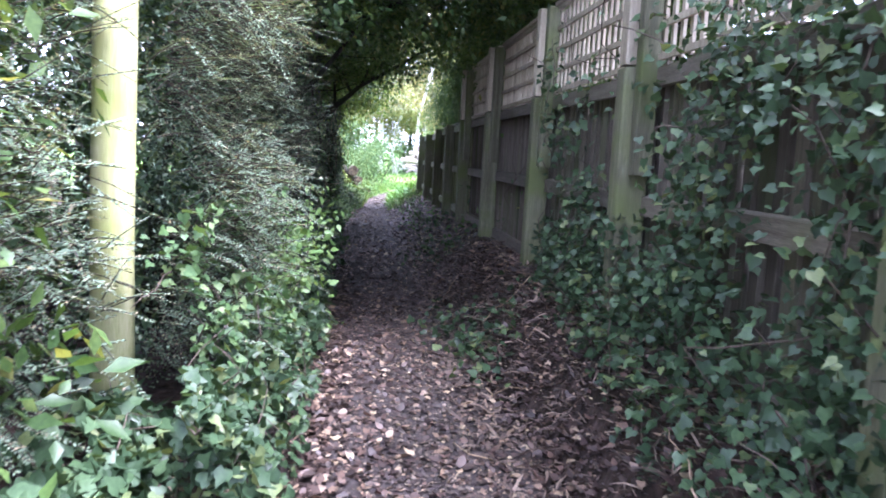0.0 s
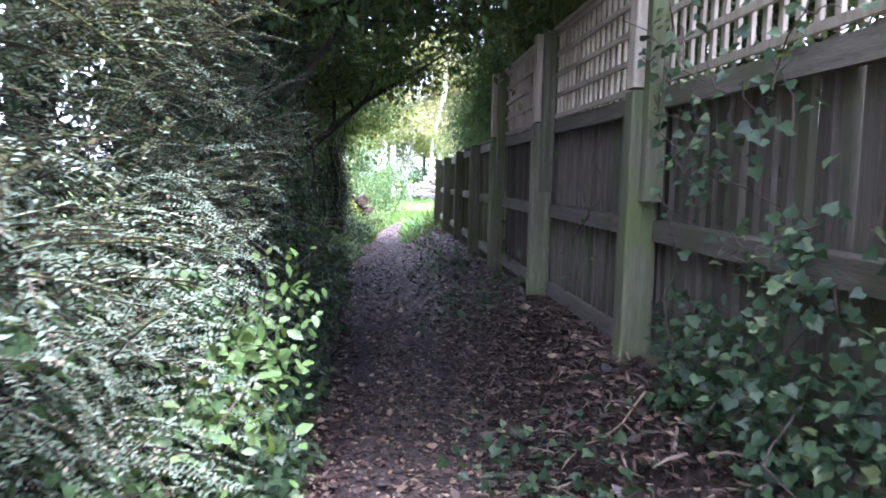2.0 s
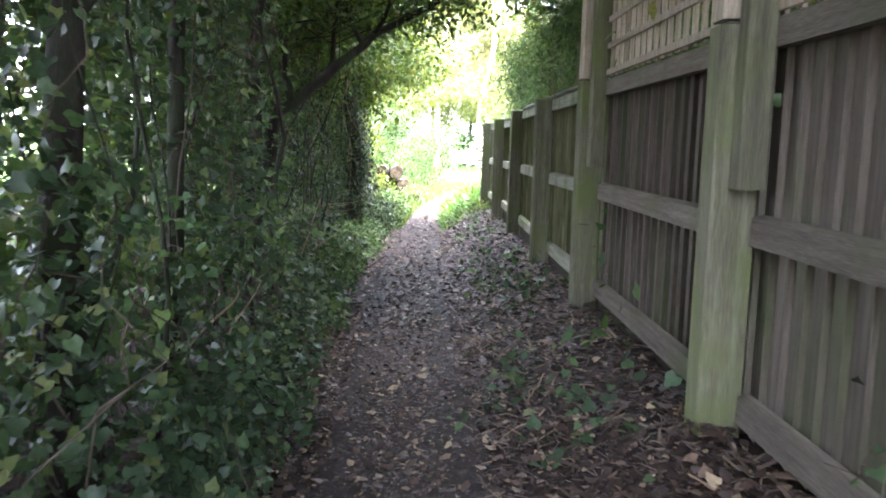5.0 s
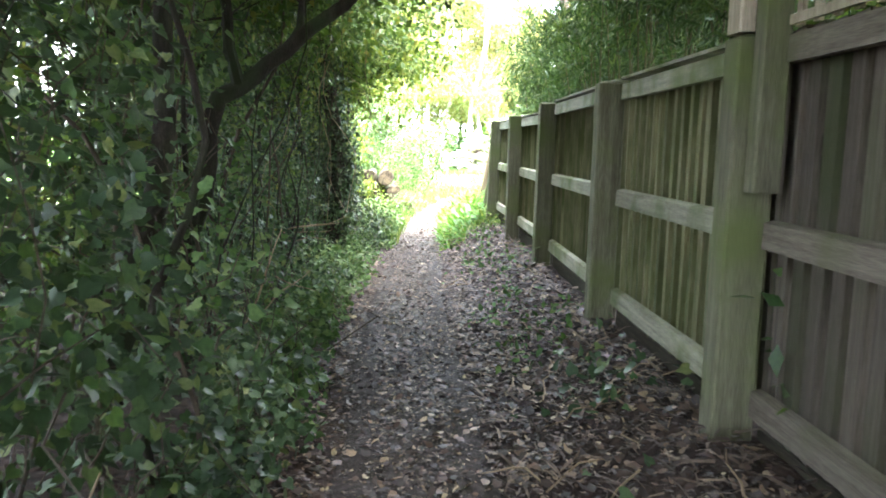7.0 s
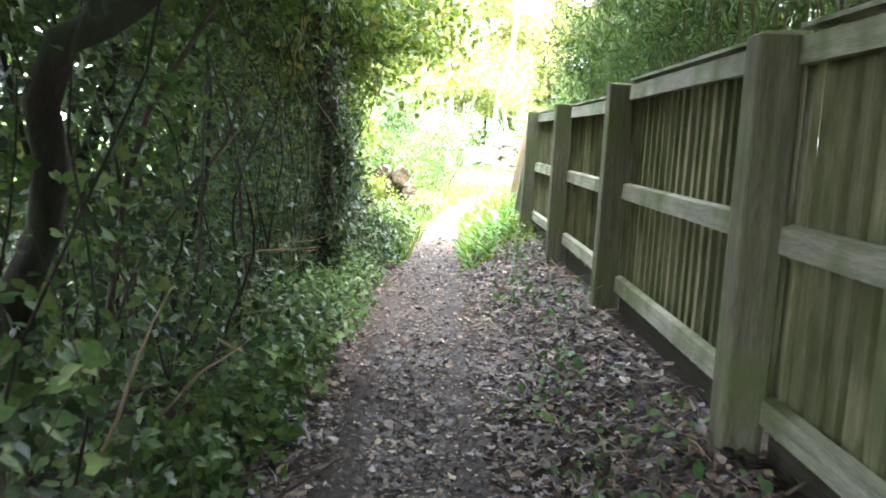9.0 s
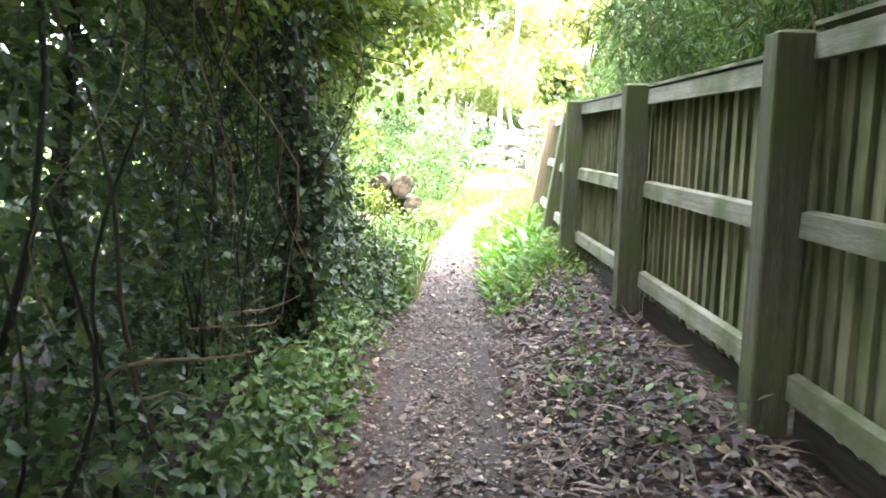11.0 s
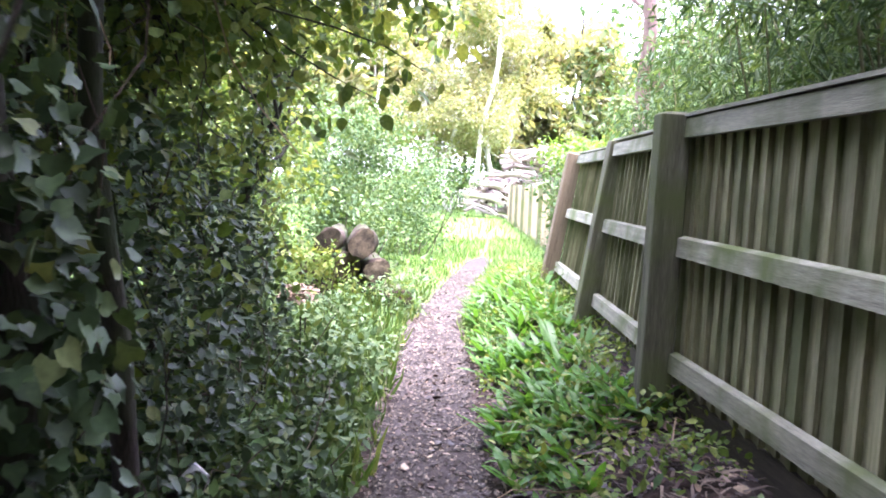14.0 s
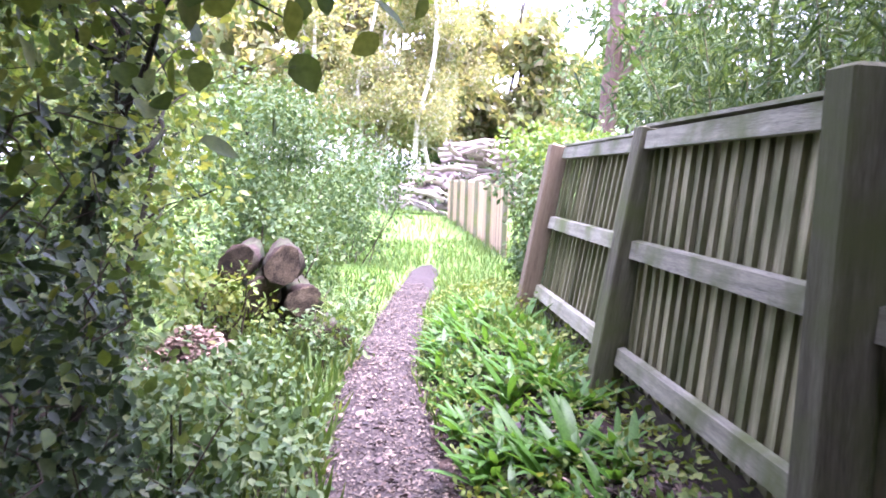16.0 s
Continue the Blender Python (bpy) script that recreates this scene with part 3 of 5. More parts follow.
def tree(label, trunk, radius, branches, leaf_mat, size, per, clump_r=0.35, outline=OVAL, twigs=5, ivy=0, name="tree", bark=None, spread=0.5):
    """A trunk along its points, branches (start share, end, radius), and leaf clumps along the branches' outer parts."""
    bark = bark or BARK
    th = thing(name, label, "tree", pose(*trunk[0]))
    off = Vector(trunk[0])
    s = Shape()
    fine = []
    for a, b in zip(trunk[:-1], trunk[1:]):
        fine += wander(a, b, 5, 0.025)[:-1]
    fine.append(Vector(trunk[-1]))
    rr = [radius * (1 - 0.6 * i / (len(fine) - 1)) * (1.35 if i == 0 else 1) for i in range(len(fine))]
    s.tube([p - off for p in fine], rr, 10)
    part("trunk", s, bark, th, "", True)
    centres = []
    for share, end, br in branches:
        st = fine[min(int(share * (len(fine) - 1)), len(fine) - 1)]
        pts = arc(st, end, 0.08 * (Vector(end) - st).length, 7, 0.04)
        s = Shape()
        s.tube([p - off for p in pts], [br * (1 - 0.75 * i / 6) for i in range(7)], 6)
        for p in pts[2:]:
            for _ in range(twigs):
                q = p + Vector((random.gauss(0, spread), random.gauss(0, spread), random.gauss(0.0, spread * 0.6)))
                q.z = max(q.z, p.z - spread * 0.6)
                if abs(q.x - 0.3) < 1.2 and q.z < 2.35:
                    continue
                s.tube([x - off for x in wander(p, q, 3, 0.08)], [br * 0.22, br * 0.14, 0.002], 3, False)
                centres.append(tuple(q))
        part("branch", s, bark, th)
    centres = np.array(centres) - np.array(off)
    P, d = cloud(centres, clump_r * rng.uniform(0.6, 1.3, len(centres)), max(int(per * 0.54), 1), 0.7)
    X, Y, Z = P[:, 0] + off.x, P[:, 1] + off.y, P[:, 2] + off.z
    k = (np.abs(X - 0.25) > 0.95) | (Z > 2.35 + 0.1 * (Y > 11)) | (Y > 20)
    P, d = P[k], d[k]
    foliage("crown", P, d, size * 1.31, outline, leaf_mat, th)
    if ivy:
        n = ivy
        i = rng.integers(0, len(fine) - 1, n)
        f = np.array([tuple(p - off) for p in fine])
        t = rng.random((n, 1))
        base = f[i] * (1 - t) + f[i + 1] * t
        a = rng.uniform(0, 2 * np.pi, n)
        d = np.stack([np.cos(a), np.sin(a), np.zeros(n)], -1)
        P = base + d * (radius * 1.0 + rng.random(n) ** 2 * 0.16)[:, None]
        foliage("ivy", P, d, 0.046, LOBED, IVY, th, 0.5, 0.35, "dark ivy climbing the trunk")
    return th


def shrub(name, label, centres, radii, per, size, outline, mat, stems=12, base=(0, 0), stem_mat=None, squash=0.85, droop=0.2, face_up=0.6):
    th = thing(name, label, "shrub", pose(base[0], base[1], float(height(base[0], base[1])) - 0.03))
    off = np.array(th.matrix_world.translation)
    c = np.array(centres) - off
    for k in range(stems):
        s = Shape()
        e = c[rng.integers(len(c))] + rng.normal(0, 0.1, 3)
        st = (e[0] * 0.25 + random.gauss(0, 0.12), e[1] * 0.4 + random.gauss(0, 0.12), 0)
        s.tube(arc(st, e, 0.1, 6, 0.05), [0.013, 0.011, 0.009, 0.007, 0.004, 0.002], 5)
        part("stem", s, stem_mat or TWIG, th)
    P, d = cloud(c, np.array(radii), per, squash)
    foliage("foliage", P, d, size, outline, mat, th, droop, face_up)
    return th


def curtain(n, y0, y1, z0, z1, x_of, depth, seed, lump=0.25):
    """Places on an uneven leafy face turned to the path."""
    y, z = rng.uniform(y0, y1, n), rng.uniform(z0, z1, n)
    b = smooth_noise(y, z, 1.6, seed) * lump + smooth_noise(y, z, 4.5, seed + 3) * lump * 0.4
    gap = smooth_noise(y, z, 2.6, seed + 9)
    x = x_of(y, z) + b - rng.random(n) ** 1.6 * depth
    P = np.stack([x, y, z], -1)
    d = np.tile(np.array([0.8, -0.25, 0.25]), (n, 1)) + rng.normal(size=(n, 3)) * 0.3
    keep = gap > -0.28
    return P[keep], unit(d[keep])


# small-leaved hedge beside the pole
def hedge_face(y, z):
    return -0.64 - 0.10 * (z - 1.1) ** 2 - 0.1 * np.clip(y - 6.2, 0, 2) + 0.06 * np.clip(z, 0, 1)


def spray_hedge(y0, y1, dx, sprays, fill, label, seed):
    off = np.array([-1.6, (y0 + y1) / 2, 0.05])
    th = thing("hedge_shrub", label, "shrub", pose(*off))
    P, d = curtain(fill, y0, y1, 0.15, 3.3, lambda y, z: hedge_face(y, z) + dx - 0.1, 0.5, seed, 0.42)
    foliage("foliage", P - off, d, 0.02, DIAMOND, GREY_LEAF, th, 0.1, 0.5)
    tw, at, way, face = Shape(), [], [], []
    ys, zs = rng.uniform(y0, y1, sprays), rng.uniform(0.3, 3.25, sprays)
    lump = smooth_noise(ys, zs, 1.6, seed) * 0.42 + smooth_noise(ys, zs, 4.5, seed + 3) * 0.17
    for y, z, b in zip(ys, zs, lump):
        x = float(hedge_face(y, z)) + dx + b - random.uniform(0.12, 0.32)
        ln = random.uniform(0.2, 0.48)
        dr = Vector((random.uniform(0.5, 1.0), random.gauss(-0.35, 0.45), random.gauss(0.12, 0.4))).normalized()
        p0 = Vector((x, y, z)) - Vector(off)
        sag = random.uniform(0.02, 0.12)
        pts = [p0 + dr * (ln * t) + Vector((0, 0, -sag * t * t)) for t in (0, 0.33, 0.67, 1)]
        tw.tube(pts, [0.0035, 0.003, 0.0022, 0.0012], 3, False)
        side = dr.cross(Vector((random.gauss(0, 0.3), random.gauss(0, 0.3), 1))).normalized()
        m = int(ln / 0.017)
        for k in range(m):
            t = 0.12 + 0.88 * k / m
            p = p0 + dr * (ln * t) + Vector((0, 0, -sag * t * t))
            for sg in (-1, 1):
                at.append(p)
                way.append(side * sg + dr * 0.45)
                face.append((random.gauss(0, 0.25), random.gauss(-0.25, 0.25), 1.0))
    part("spray_mass", tw, TWIG, th)
    at, way, face = np.array(at), np.array(way), np.array(face)
    part("spray_leaves", leaves_mesh("spray_leaves", at, way + rng.normal(0, 0.2, way.shape), face, 0.013 + 0.011 * rng.random(len(at)), DIAMOND, GREY_LEAF), None, th)
    P, d = curtain(9000, y0, y1, 0.05, 3.3, lambda y, z: hedge_face(y, z) + dx - 0.5, 0.9, 2.0)
    foliage("inner_leaves", P - off, d, 0.07, DIAMOND, IVY, th, 0.1, 0.4)


spray_hedge(0.4, 3.5, -0.58, 1500, 22000, "grey-green small-leaved shrub beside the pole", 5.0)
spray_hedge(3.65, 7.25, 0.0, 2700, 42000, "dense grey-green small-leaved shrub with arching sprays", 1.0)


def ivy_mass(label, P, d, size=0.06, mat=None, name="ivy_patch", outline=LOBED, stems=0, face_up=0.55, category="ivy"):
    base = P.mean(axis=0)
    base[2] = height(base[0], base[1])
    th = thing(name, label, category, pose(*base), kind="stuff")
    foliage("leaves", P - base, d, size, outline, mat or IVY, th, 0.35, face_up)
    if stems:
        s = Shape()
        reach = 1.6 if stems > 300 else 1.0
        for k in range(stems):
            i = rng.integers(len(P))
            a = Vector(P[i] - base)
            b = a + Vector((random.gauss(0, 0.08), random.gauss(0, 0.2) * reach, random.gauss(0, 0.25) * reach))
            s.tube(wander(a, b, 5, 0.1), [0.0035, 0.0035, 0.003, 0.0025, 0.0015], 4)
        part("twig_mass", s, TWIG, th)
    return th


# skirts of ivy along the hedge's foot
def skirt(n, y0, y1, out, top, seed):
    y = rng.uniform(y0, y1, n)
    t = rng.random(n)
    c = np.interp(y, PATH_Y, PATH_X) - np.interp(y, HALF_Y, HALF_X)
    x = c - out * (1 - t) * rng.random(n) - 0.12 * t - 0.25 * t * t - 0.05
    x += smooth_noise(y, t, 2.0, seed) * 0.14
    z = height(x, y) + 0.03 + t * top * (0.7 + 0.6 * np.array([noise.noise(Vector((a * 1.2, seed, 0))) for a in y]))
    d = unit(np.stack([0.6 * np.ones(n), -0.3 * np.ones(n), 0.5 + 0 * y], -1) + rng.normal(size=(n, 3)) * 0.35)
    return np.stack([x, y, z], -1), d


P, d = skirt(5600, 2.6, 7.6, 0.55, 0.55, 3.0)
ivy_mass("glossy dark green ivy along the foot of the hedge", P, d, 0.052, stems=60)
P, d = curtain(2000, 3.3, 5.9, 0.2, 1.15, lambda y, z: hedge_face(y, z) + 0.1 - 0.12 * (z > 0.8), 0.2, 21.0, 0.3)
ivy_mass("light green ivy leaves growing up the hedge", P, d, 0.044, SHRUB, "hedge_ivy", LOBED, 30, 0.35, "ivy")
P, d = skirt(1400, 0.8, 3.6, 0.5, 0.35, 9.0)
ivy_mass("glossy ivy round the foot of the pole", P + np.array([-0.4, 0, 0]), d, 0.07, stems=20)
n = 1500
x, y = rng.uniform(-1.9, -0.75, n), rng.uniform(1.2, 3.45, n)
P = np.stack([x, y, height(x, y) + rng.random(n) * (0.15 + 0.35 * np.clip(-x - 0.75, 0, 1))], -1)
ivy_mass("low ivy covering the ground by the pole", P, np.tile([0.3, -0.5, 0.7], (n, 1)), 0.06, stems=20)
n = 520
P = np.stack([rng.normal(-1.65, 0.3, n), rng.uniform(2.6, 3.4, n), rng.uniform(1.5, 3.0, n)], -1)
P[:, 0] = np.minimum(P[:, 0], -1.22 - 0.12 * rng.random(n))
ivy_mass("large ivy leaves hanging beside the pole", P, np.tile([0.5, -0.7, 0.3], (n, 1)), 0.09, stems=25, face_up=0.3)

# brambles with light green leaves
for bx, by, bz, n in ((-0.44, 5.78, 0.82, 200), (-0.5, 5.4, 0.6, 260), (-0.6, 5.0, 0.5, 200), (-0.8, 4.7, 0.5, 140)):
    P = np.stack([rng.normal(bx, 0.12, n), rng.normal(by, 0.25, n), rng.normal(bz, 0.18, n)], -1)
    ivy_mass("light green bramble leaves growing out of the hedge", P, np.tile([0.6, -0.6, 0.4], (n, 1)), 0.055, BRAMBLE, "bramble", OVAL, 10, 0.4, "bramble")


# tangled ivy and thicket along the path after the hedge
def thicket_face(y, z):
    edge = np.interp(y, PATH_Y, PATH_X) - np.interp(y, HALF_Y, HALF_X)
    return edge - 0.28 - 0.3 * np.clip(z - 0.3, 0, 1.2) + 0.12 * np.clip(z - 1.6, 0, 2) - 0.12 * np.clip(y - 11, 0, 4) * (z > 0.4) * 0.6


for y0, y1, n, top, txt in ((6.6, 9.4, 19000, 3.4, "dark ivy and holly thicket beside the path"), (9.2, 12.6, 15000, 3.2, "dense ivy thicket with bare grey stems"), (12.4, 16.2, 15000, 3.0, "tangled ivy-grown thicket with bare stems"), (16.0, 19.2, 11000, 2.6, "shaded thicket with hanging ivy strands")):
    P, d = curtain(int(n * 0.72), y0, y1, 0.15, top, thicket_face, 1.0, y0, 0.5)
    bare = (np.abs(P[:, 1] - 12.4) < 1.0) & (P[:, 2] > 0.9) & (P[:, 0] > -1.1 + 0.15 * (P[:, 1] < 12.1))
    bare |= (np.abs(P[:, 1] - 8.9) < 0.75) & (np.abs(P[:, 2] - 1.45) < 0.45) & (rng.random(len(P)) < 0.75)
    P, d = P[~bare], d[~bare]
    ivy_mass(txt, P, d, 0.044 if y0 < 9 else 0.05, IVY, "thicket", LOBED if y0 < 12 else OVAL, 380 if y0 < 12 else 180, 0.5, "thicket")

for y0, y1, n in ((7.4, 12.0, 3600), (12.0, 16.5, 3600), (16.5, 20.5, 3200)):
    P, d = skirt(n, y0, y1, 0.6, 0.4 if y0 < 12 else 0.3, y0 + 2)
    ivy_mass("low green ivy along the edge of the path", P, d, 0.05, IVY if y0 < 12 else SHRUB, "ground_ivy", OVAL if y0 > 12 else LOBED, 40)

P, d = curtain(10000, 18.4, 21.3, 0.1, 1.7, lambda y, z: thicket_face(y, z) + 0.12 - 0.25 * np.clip(y - 20.3, 0, 2), 0.8, 40.0, 0.35)
ivy_mass("dense dark leafy thicket under the overhanging bough", P, d, 0.056, IVY, "thicket", OVAL, 160, 0.5, "thicket")
P, d = curtain(9000, 14.0, 19.5, 0.1, 3.2, lambda y, z: thicket_face(y, z) - 0.75, 0.7, 47.0, 0.3)
ivy_mass("dark ivy deep inside the thicket", P, d, 0.07, IVY, "thicket", LOBED, 120, 0.5, "thicket")

n = 1100
P = np.stack([rng.normal(-0.95, 0.2, n), rng.uniform(18.9, 21.6, n), rng.uniform(0.5, 2.4, n)], -1)
P = P[np.array([noise.noise(Vector((a * 1.4, b * 1.8, 2.5))) for a, b in P[:, 1:]]) > -0.05]
P[:, 0] = np.minimum(P[:, 0], -0.62)
ivy_mass("fresh green leafy twigs in front of the dark thicket", P, np.tile([0.5, -0.6, 0.4], (len(P), 1)), 0.06, FRESH, "thicket", OVAL, 60, 0.35, "thicket")

P, d = curtain(5200, 16.5, 22.5, 1.3, 3.4, lambda y, z: thicket_face(y, z) + 0.05, 0.9, 61.0, 0.45)
ivy_mass("sunlit yellow-green leaves hanging over the thicket", P, d, 0.055, FRESH, "thicket", OVAL, 60, 0.4, "thicket")
P, d = curtain(2600, 8.0, 15.5, 0.7, 3.2, lambda y, z: thicket_face(y, z) + 0.02, 0.5, 77.0, 0.5)
ivy_mass("lighter green leaves among the dark ivy", P, d, 0.055, SHRUB, "thicket", LOBED, 80, 0.4, "thicket")

# bare stems
for k in range(60):
    y = random.uniform(7.5, 17.2)
    c = float(np.interp(y, PATH_Y, PATH_X) - np.interp(y, HALF_Y, HALF_X))
    x = c - random.uniform(0.45, 1.2)
    z = float(height(x, y)) - 0.03
    e = (x + random.gauss(-0.05, 0.2), y + random.gauss(0, 0.3), random.uniform(1.2, 3.2))
    r = random.choice((0.006, 0.008, 0.012, 0.02))
    s = Shape()
    s.tube([p - Vector((x, y, z)) for p in wander((x, y, z), e, 9, 0.045)], [r * (1 - 0.6 * i / 8) for i in range(9)], 6)
    o = part("woody_stem", s, random.choice((TWIG, BARK, BARK)), None, "", True)
    o.location = (x, y, z)
    tagged(o, "bare crooked woody stem rising in the thicket", "stem", "woody stems of the thicket")

for k in range(46):
    y = random.uniform(14.6, 18.4)
    x = -0.55 - random.uniform(0.0, 0.5)
    z = random.uniform(1.4, 3.2)
    s = Shape()
    ln = random.uniform(0.5, 1.5)
    pts = wander((0, 0, 0), (random.gauss(0, 0.16), random.gauss(0, 0.2), -min(ln, z - 0.25)), 8, 0.05)
    s.tube(pts, [0.0035] * 5 + [0.0022] * 3, 4)
    o = part("hanging_strand", s, random.choice((TWIG, TWIG, BARK, DRY)))
    o.location = (x, y, z)
    tagged(o, "thin dry strand hanging from the ivy-clad trees", "stem", "hanging strands")

for x, y, r, top in ((-0.82, 18.45, 0.042, 3.4), (-1.0, 9.8, 0.045, 3.2), (-1.3, 20.0, 0.035, 3.0)):
    s = Shape()
    s.tube(wander((0, 0, 0), (random.gauss(0, 0.12), random.gauss(0, 0.15), top), 10, 0.015), [r * (1 - 0.03 * k) for k in range(10)], 9)
    o = part("bare_trunk", s, BARK, None, "", True)
    o.location = (x, y, float(height(x, y)) - 0.04)
    tagged(o, "slim dark bare trunk in the shade", "trunk", "slim trunks of the thicket")
for x, y in ((-0.64, 21.15), (-0.61, 21.17)):
    s = Shape()
    s.tube([(0, 0, 0), (0.003, 0, 0.2), (0.0, 0.004, 0.42)], [0.006, 0.006, 0.005], 6)
    o = part("stake", s, BARK)
    o.location = (x, y, float(height(x, y)) - 0.02)
    tagged(o, "thin black stake standing in the weeds", "stake", "stakes by the path")

# ---- trees on the hedge side ----
tree("dark tree behind the hedge arching over the path", [(-1.5, 5.8, 0), (-1.4, 5.9, 1.6), (-1.0, 6.2, 3.2)], 0.1, [(0.7, (0.3, 7.4, 3.1), 0.035), (0.8, (1.1, 7.9, 3.2), 0.035), (0.95, (1.5, 8.3, 3.3), 0.03), (0.9, (0.6, 8.4, 3.6), 0.03), (1, (-0.7, 7.6, 4.0), 0.03)], CANOPY, 0.054, 125, 0.42, DIAMOND, twigs=7)
tree("ivy-grown dark tree close to the path", [(-0.95, 8.5, 0), (-0.85, 8.4, 1.4), (-0.7, 8.6, 3.0)], 0.09, [(0.7, (0.5, 8.4, 3.0), 0.03), (0.9, (1.4, 9.0, 3.2), 0.03), (0.95, (2.2, 8.0, 3.3), 0.025), (0.9, (0.3, 9.8, 3.3), 0.025)], CANOPY, 0.054, 125, 0.42, DIAMOND, twigs=7, ivy=900)
tree("dark crooked tree in the thicket", [(-1.25, 11.4, 0), (-1.02, 11.5, 1.0), (-0.93, 11.6, 1.6), (-0.9, 11.75, 3.2)], 0.075, [(1, (0.5, 11.7, 3.2), 0.02), (1, (1.4, 12.2, 3.2), 0.02), (0.9, (-0.9, 12.6, 3.4), 0.02)], CANOPY, 0.045, 120, 0.34, DIAMOND, 6, ivy=250)
tree("dark forked tree with a bough arching over the path", [(-1.3, 13.0, 0), (-1.2, 12.85, 0.9), (-0.97, 12.70, 1.72), (-0.62, 12.85, 2.0), (-0.2, 13.1, 2.42), (0.6, 13.6, 2.95)], 0.068, [(0.45, (-1.05, 12.6, 2.6), 0.04), (0.6, (-0.5, 13.6, 2.9), 0.03), (0.75, (-0.6, 14.6, 3.2), 0.025), (1, (1.3, 13.4, 3.2), 0.02), (0.8, (0.3, 12.4, 3.1), 0.02), (0.9, (0.2, 14.8, 3.3), 0.02)], CANOPY, 0.045, 110, 0.34, DIAMOND, 6)
tree("thick ivy-clad tree trunk beside the path", [(-0.8, 17.4, 0), (-0.76, 17.4, 1.5), (-0.85, 17.5, 4.2)], 0.13, [(0.8, (-0.8, 18.0, 4.3), 0.03), (0.8, (-1.6, 18.4, 4.1), 0.03), (0.9, (-1.0, 16.2, 4.2), 0.03)], CANOPY, 0.055, 75, 0.36, DIAMOND, 5, ivy=3600)
tree("small leafy tree with an ivy-grown leaning stem", [(-1.05, 21.2, 0.1), (-1.15, 21.7, 1.2), (-1.02, 22.1, 2.3)], 0.045, [(0.85, (-0.35, 21.6, 2.6), 0.02), (1, (-0.2, 22.6, 2.9), 0.02), (0.9, (-1.4, 21.2, 2.7), 0.02), (0.7, (-0.9, 23.0, 2.0), 0.018), (0.8, (-0.9, 20.6, 2.7), 0.018)], FRESH, 0.05, 60, 0.33, OVAL, 5, ivy=1100)
tree("fresh-leaved bough overhanging the path", [(-1.7, 18.7, 0), (-1.6, 18.8, 1.5), (-1.35, 19.0, 2.35), (-0.8, 19.4, 2.65)], 0.05, [(0.9, (-0.2, 19.7, 2.55), 0.016), (0.8, (-0.55, 19.0, 2.5), 0.014), (1, (0.0, 20.4, 2.8), 0.014), (0.75, (-0.9, 20.2, 2.5), 0.016), (0.9, (-0.4, 20.6, 2.5), 0.014), (0.7, (-1.2, 18.5, 2.9), 0.016), (0.7, (-1.0, 18.0, 2.8), 0.016), (0.6, (-1.9, 18.2, 2.8), 0.016), (0.7, (-1.8, 19.6, 2.8), 0.016), (0.6, (-1.6, 20.6, 2.8), 0.016), (0.9, (-0.8, 20.9, 2.7), 0.014)], FRESH, 0.07, 42, 0.34, OVAL, 6)
tree("slender tree with broad leaves in the hedge", [(-1.9, 19.6, 0), (-1.8, 19.7, 1.5), (-1.7, 19.9, 3.0)], 0.06, [(0.6, (-1.0, 19.8, 2.4), 0.02), (0.8, (-0.9, 20.4, 3.0), 0.02), (0.7, (-1.5, 21.3, 2.4), 0.02), (0.9, (-2.2, 20.8, 3.2), 0.02)], CANOPY, 0.05, 110, 0.36, twigs=6)
tree("young tree with yellowing leaves by the log stack", [(-1.5, 23.6, 0), (-1.4, 23.7, 1.0), (-1.3, 23.8, 2.0)], 0.03, [(0.5, (-0.8, 23.4, 1.4), 0.012), (0.8, (-1.0, 24.2, 2.0), 0.012), (0.9, (-1.9, 24.0, 2.2), 0.012)], FRESH, 0.06, 40, 0.3, twigs=5)
for x, y, h in ((-3.4, 5, 5.5), (-3.6, 11.4, 5.0), (-3.3, 14.5, 5.0), (-3.6, 19.5, 4.6), (-3.2, 24.0, 4.0)):
    tree("broad-leaved tree behind the hedge", [(x, y, 0), (x + 0.1, y, h * 0.5), (x, y + 0.2, h * 0.85)], 0.11, [(0.6, (x + 1.3, y + 0.6, h * 0.7), 0.04), (0.6, (x + 0.6, y - 1.5, h * 0.75), 0.04), (0.6, (x + 0.3, y + 1.7, h * 0.75), 0.04), (0.8, (x + 0.9, y, h), 0.04), (0.8, (x - 1.2, y + 0.3, h * 0.8), 0.04)], CANOPY, 0.1, 40, 0.5, DIAMOND, twigs=5)

for y, x, top in ((0.2, -2.4, 3.0), (2.2, -1.95, 3.3), (2.9, -2.4, 3.5), (1.0, -2.5, 3.4), (1.5, -2.6, 3.0), (4.0, -2.6, 3.2), (6.6, -2.4, 3.4), (9.0, -2.3, 0.9), (11.2, -2.3, 3.2), (13.4, -2.4, 3.2), (15.6, -2.4, 3.0), (17.8, -2.3, 3.0), (20.0, -2.3, 2.8), (22.2, -2.4, 2.7), (24.6, -2.3, 2.4), (27.0, -2.4, 2.2)):
    cs = [(x + random.gauss(0, 0.4), y + random.uniform(-1.3, 1.3), random.uniform(0.15, top)) for _ in range(80)]
    shrub("hedge_shrub", "dark broad-leaved shrub filling the hedge", cs, [0.38] * 80, 60, 0.1, DIAMOND, CANOPY, 14, (x, y))


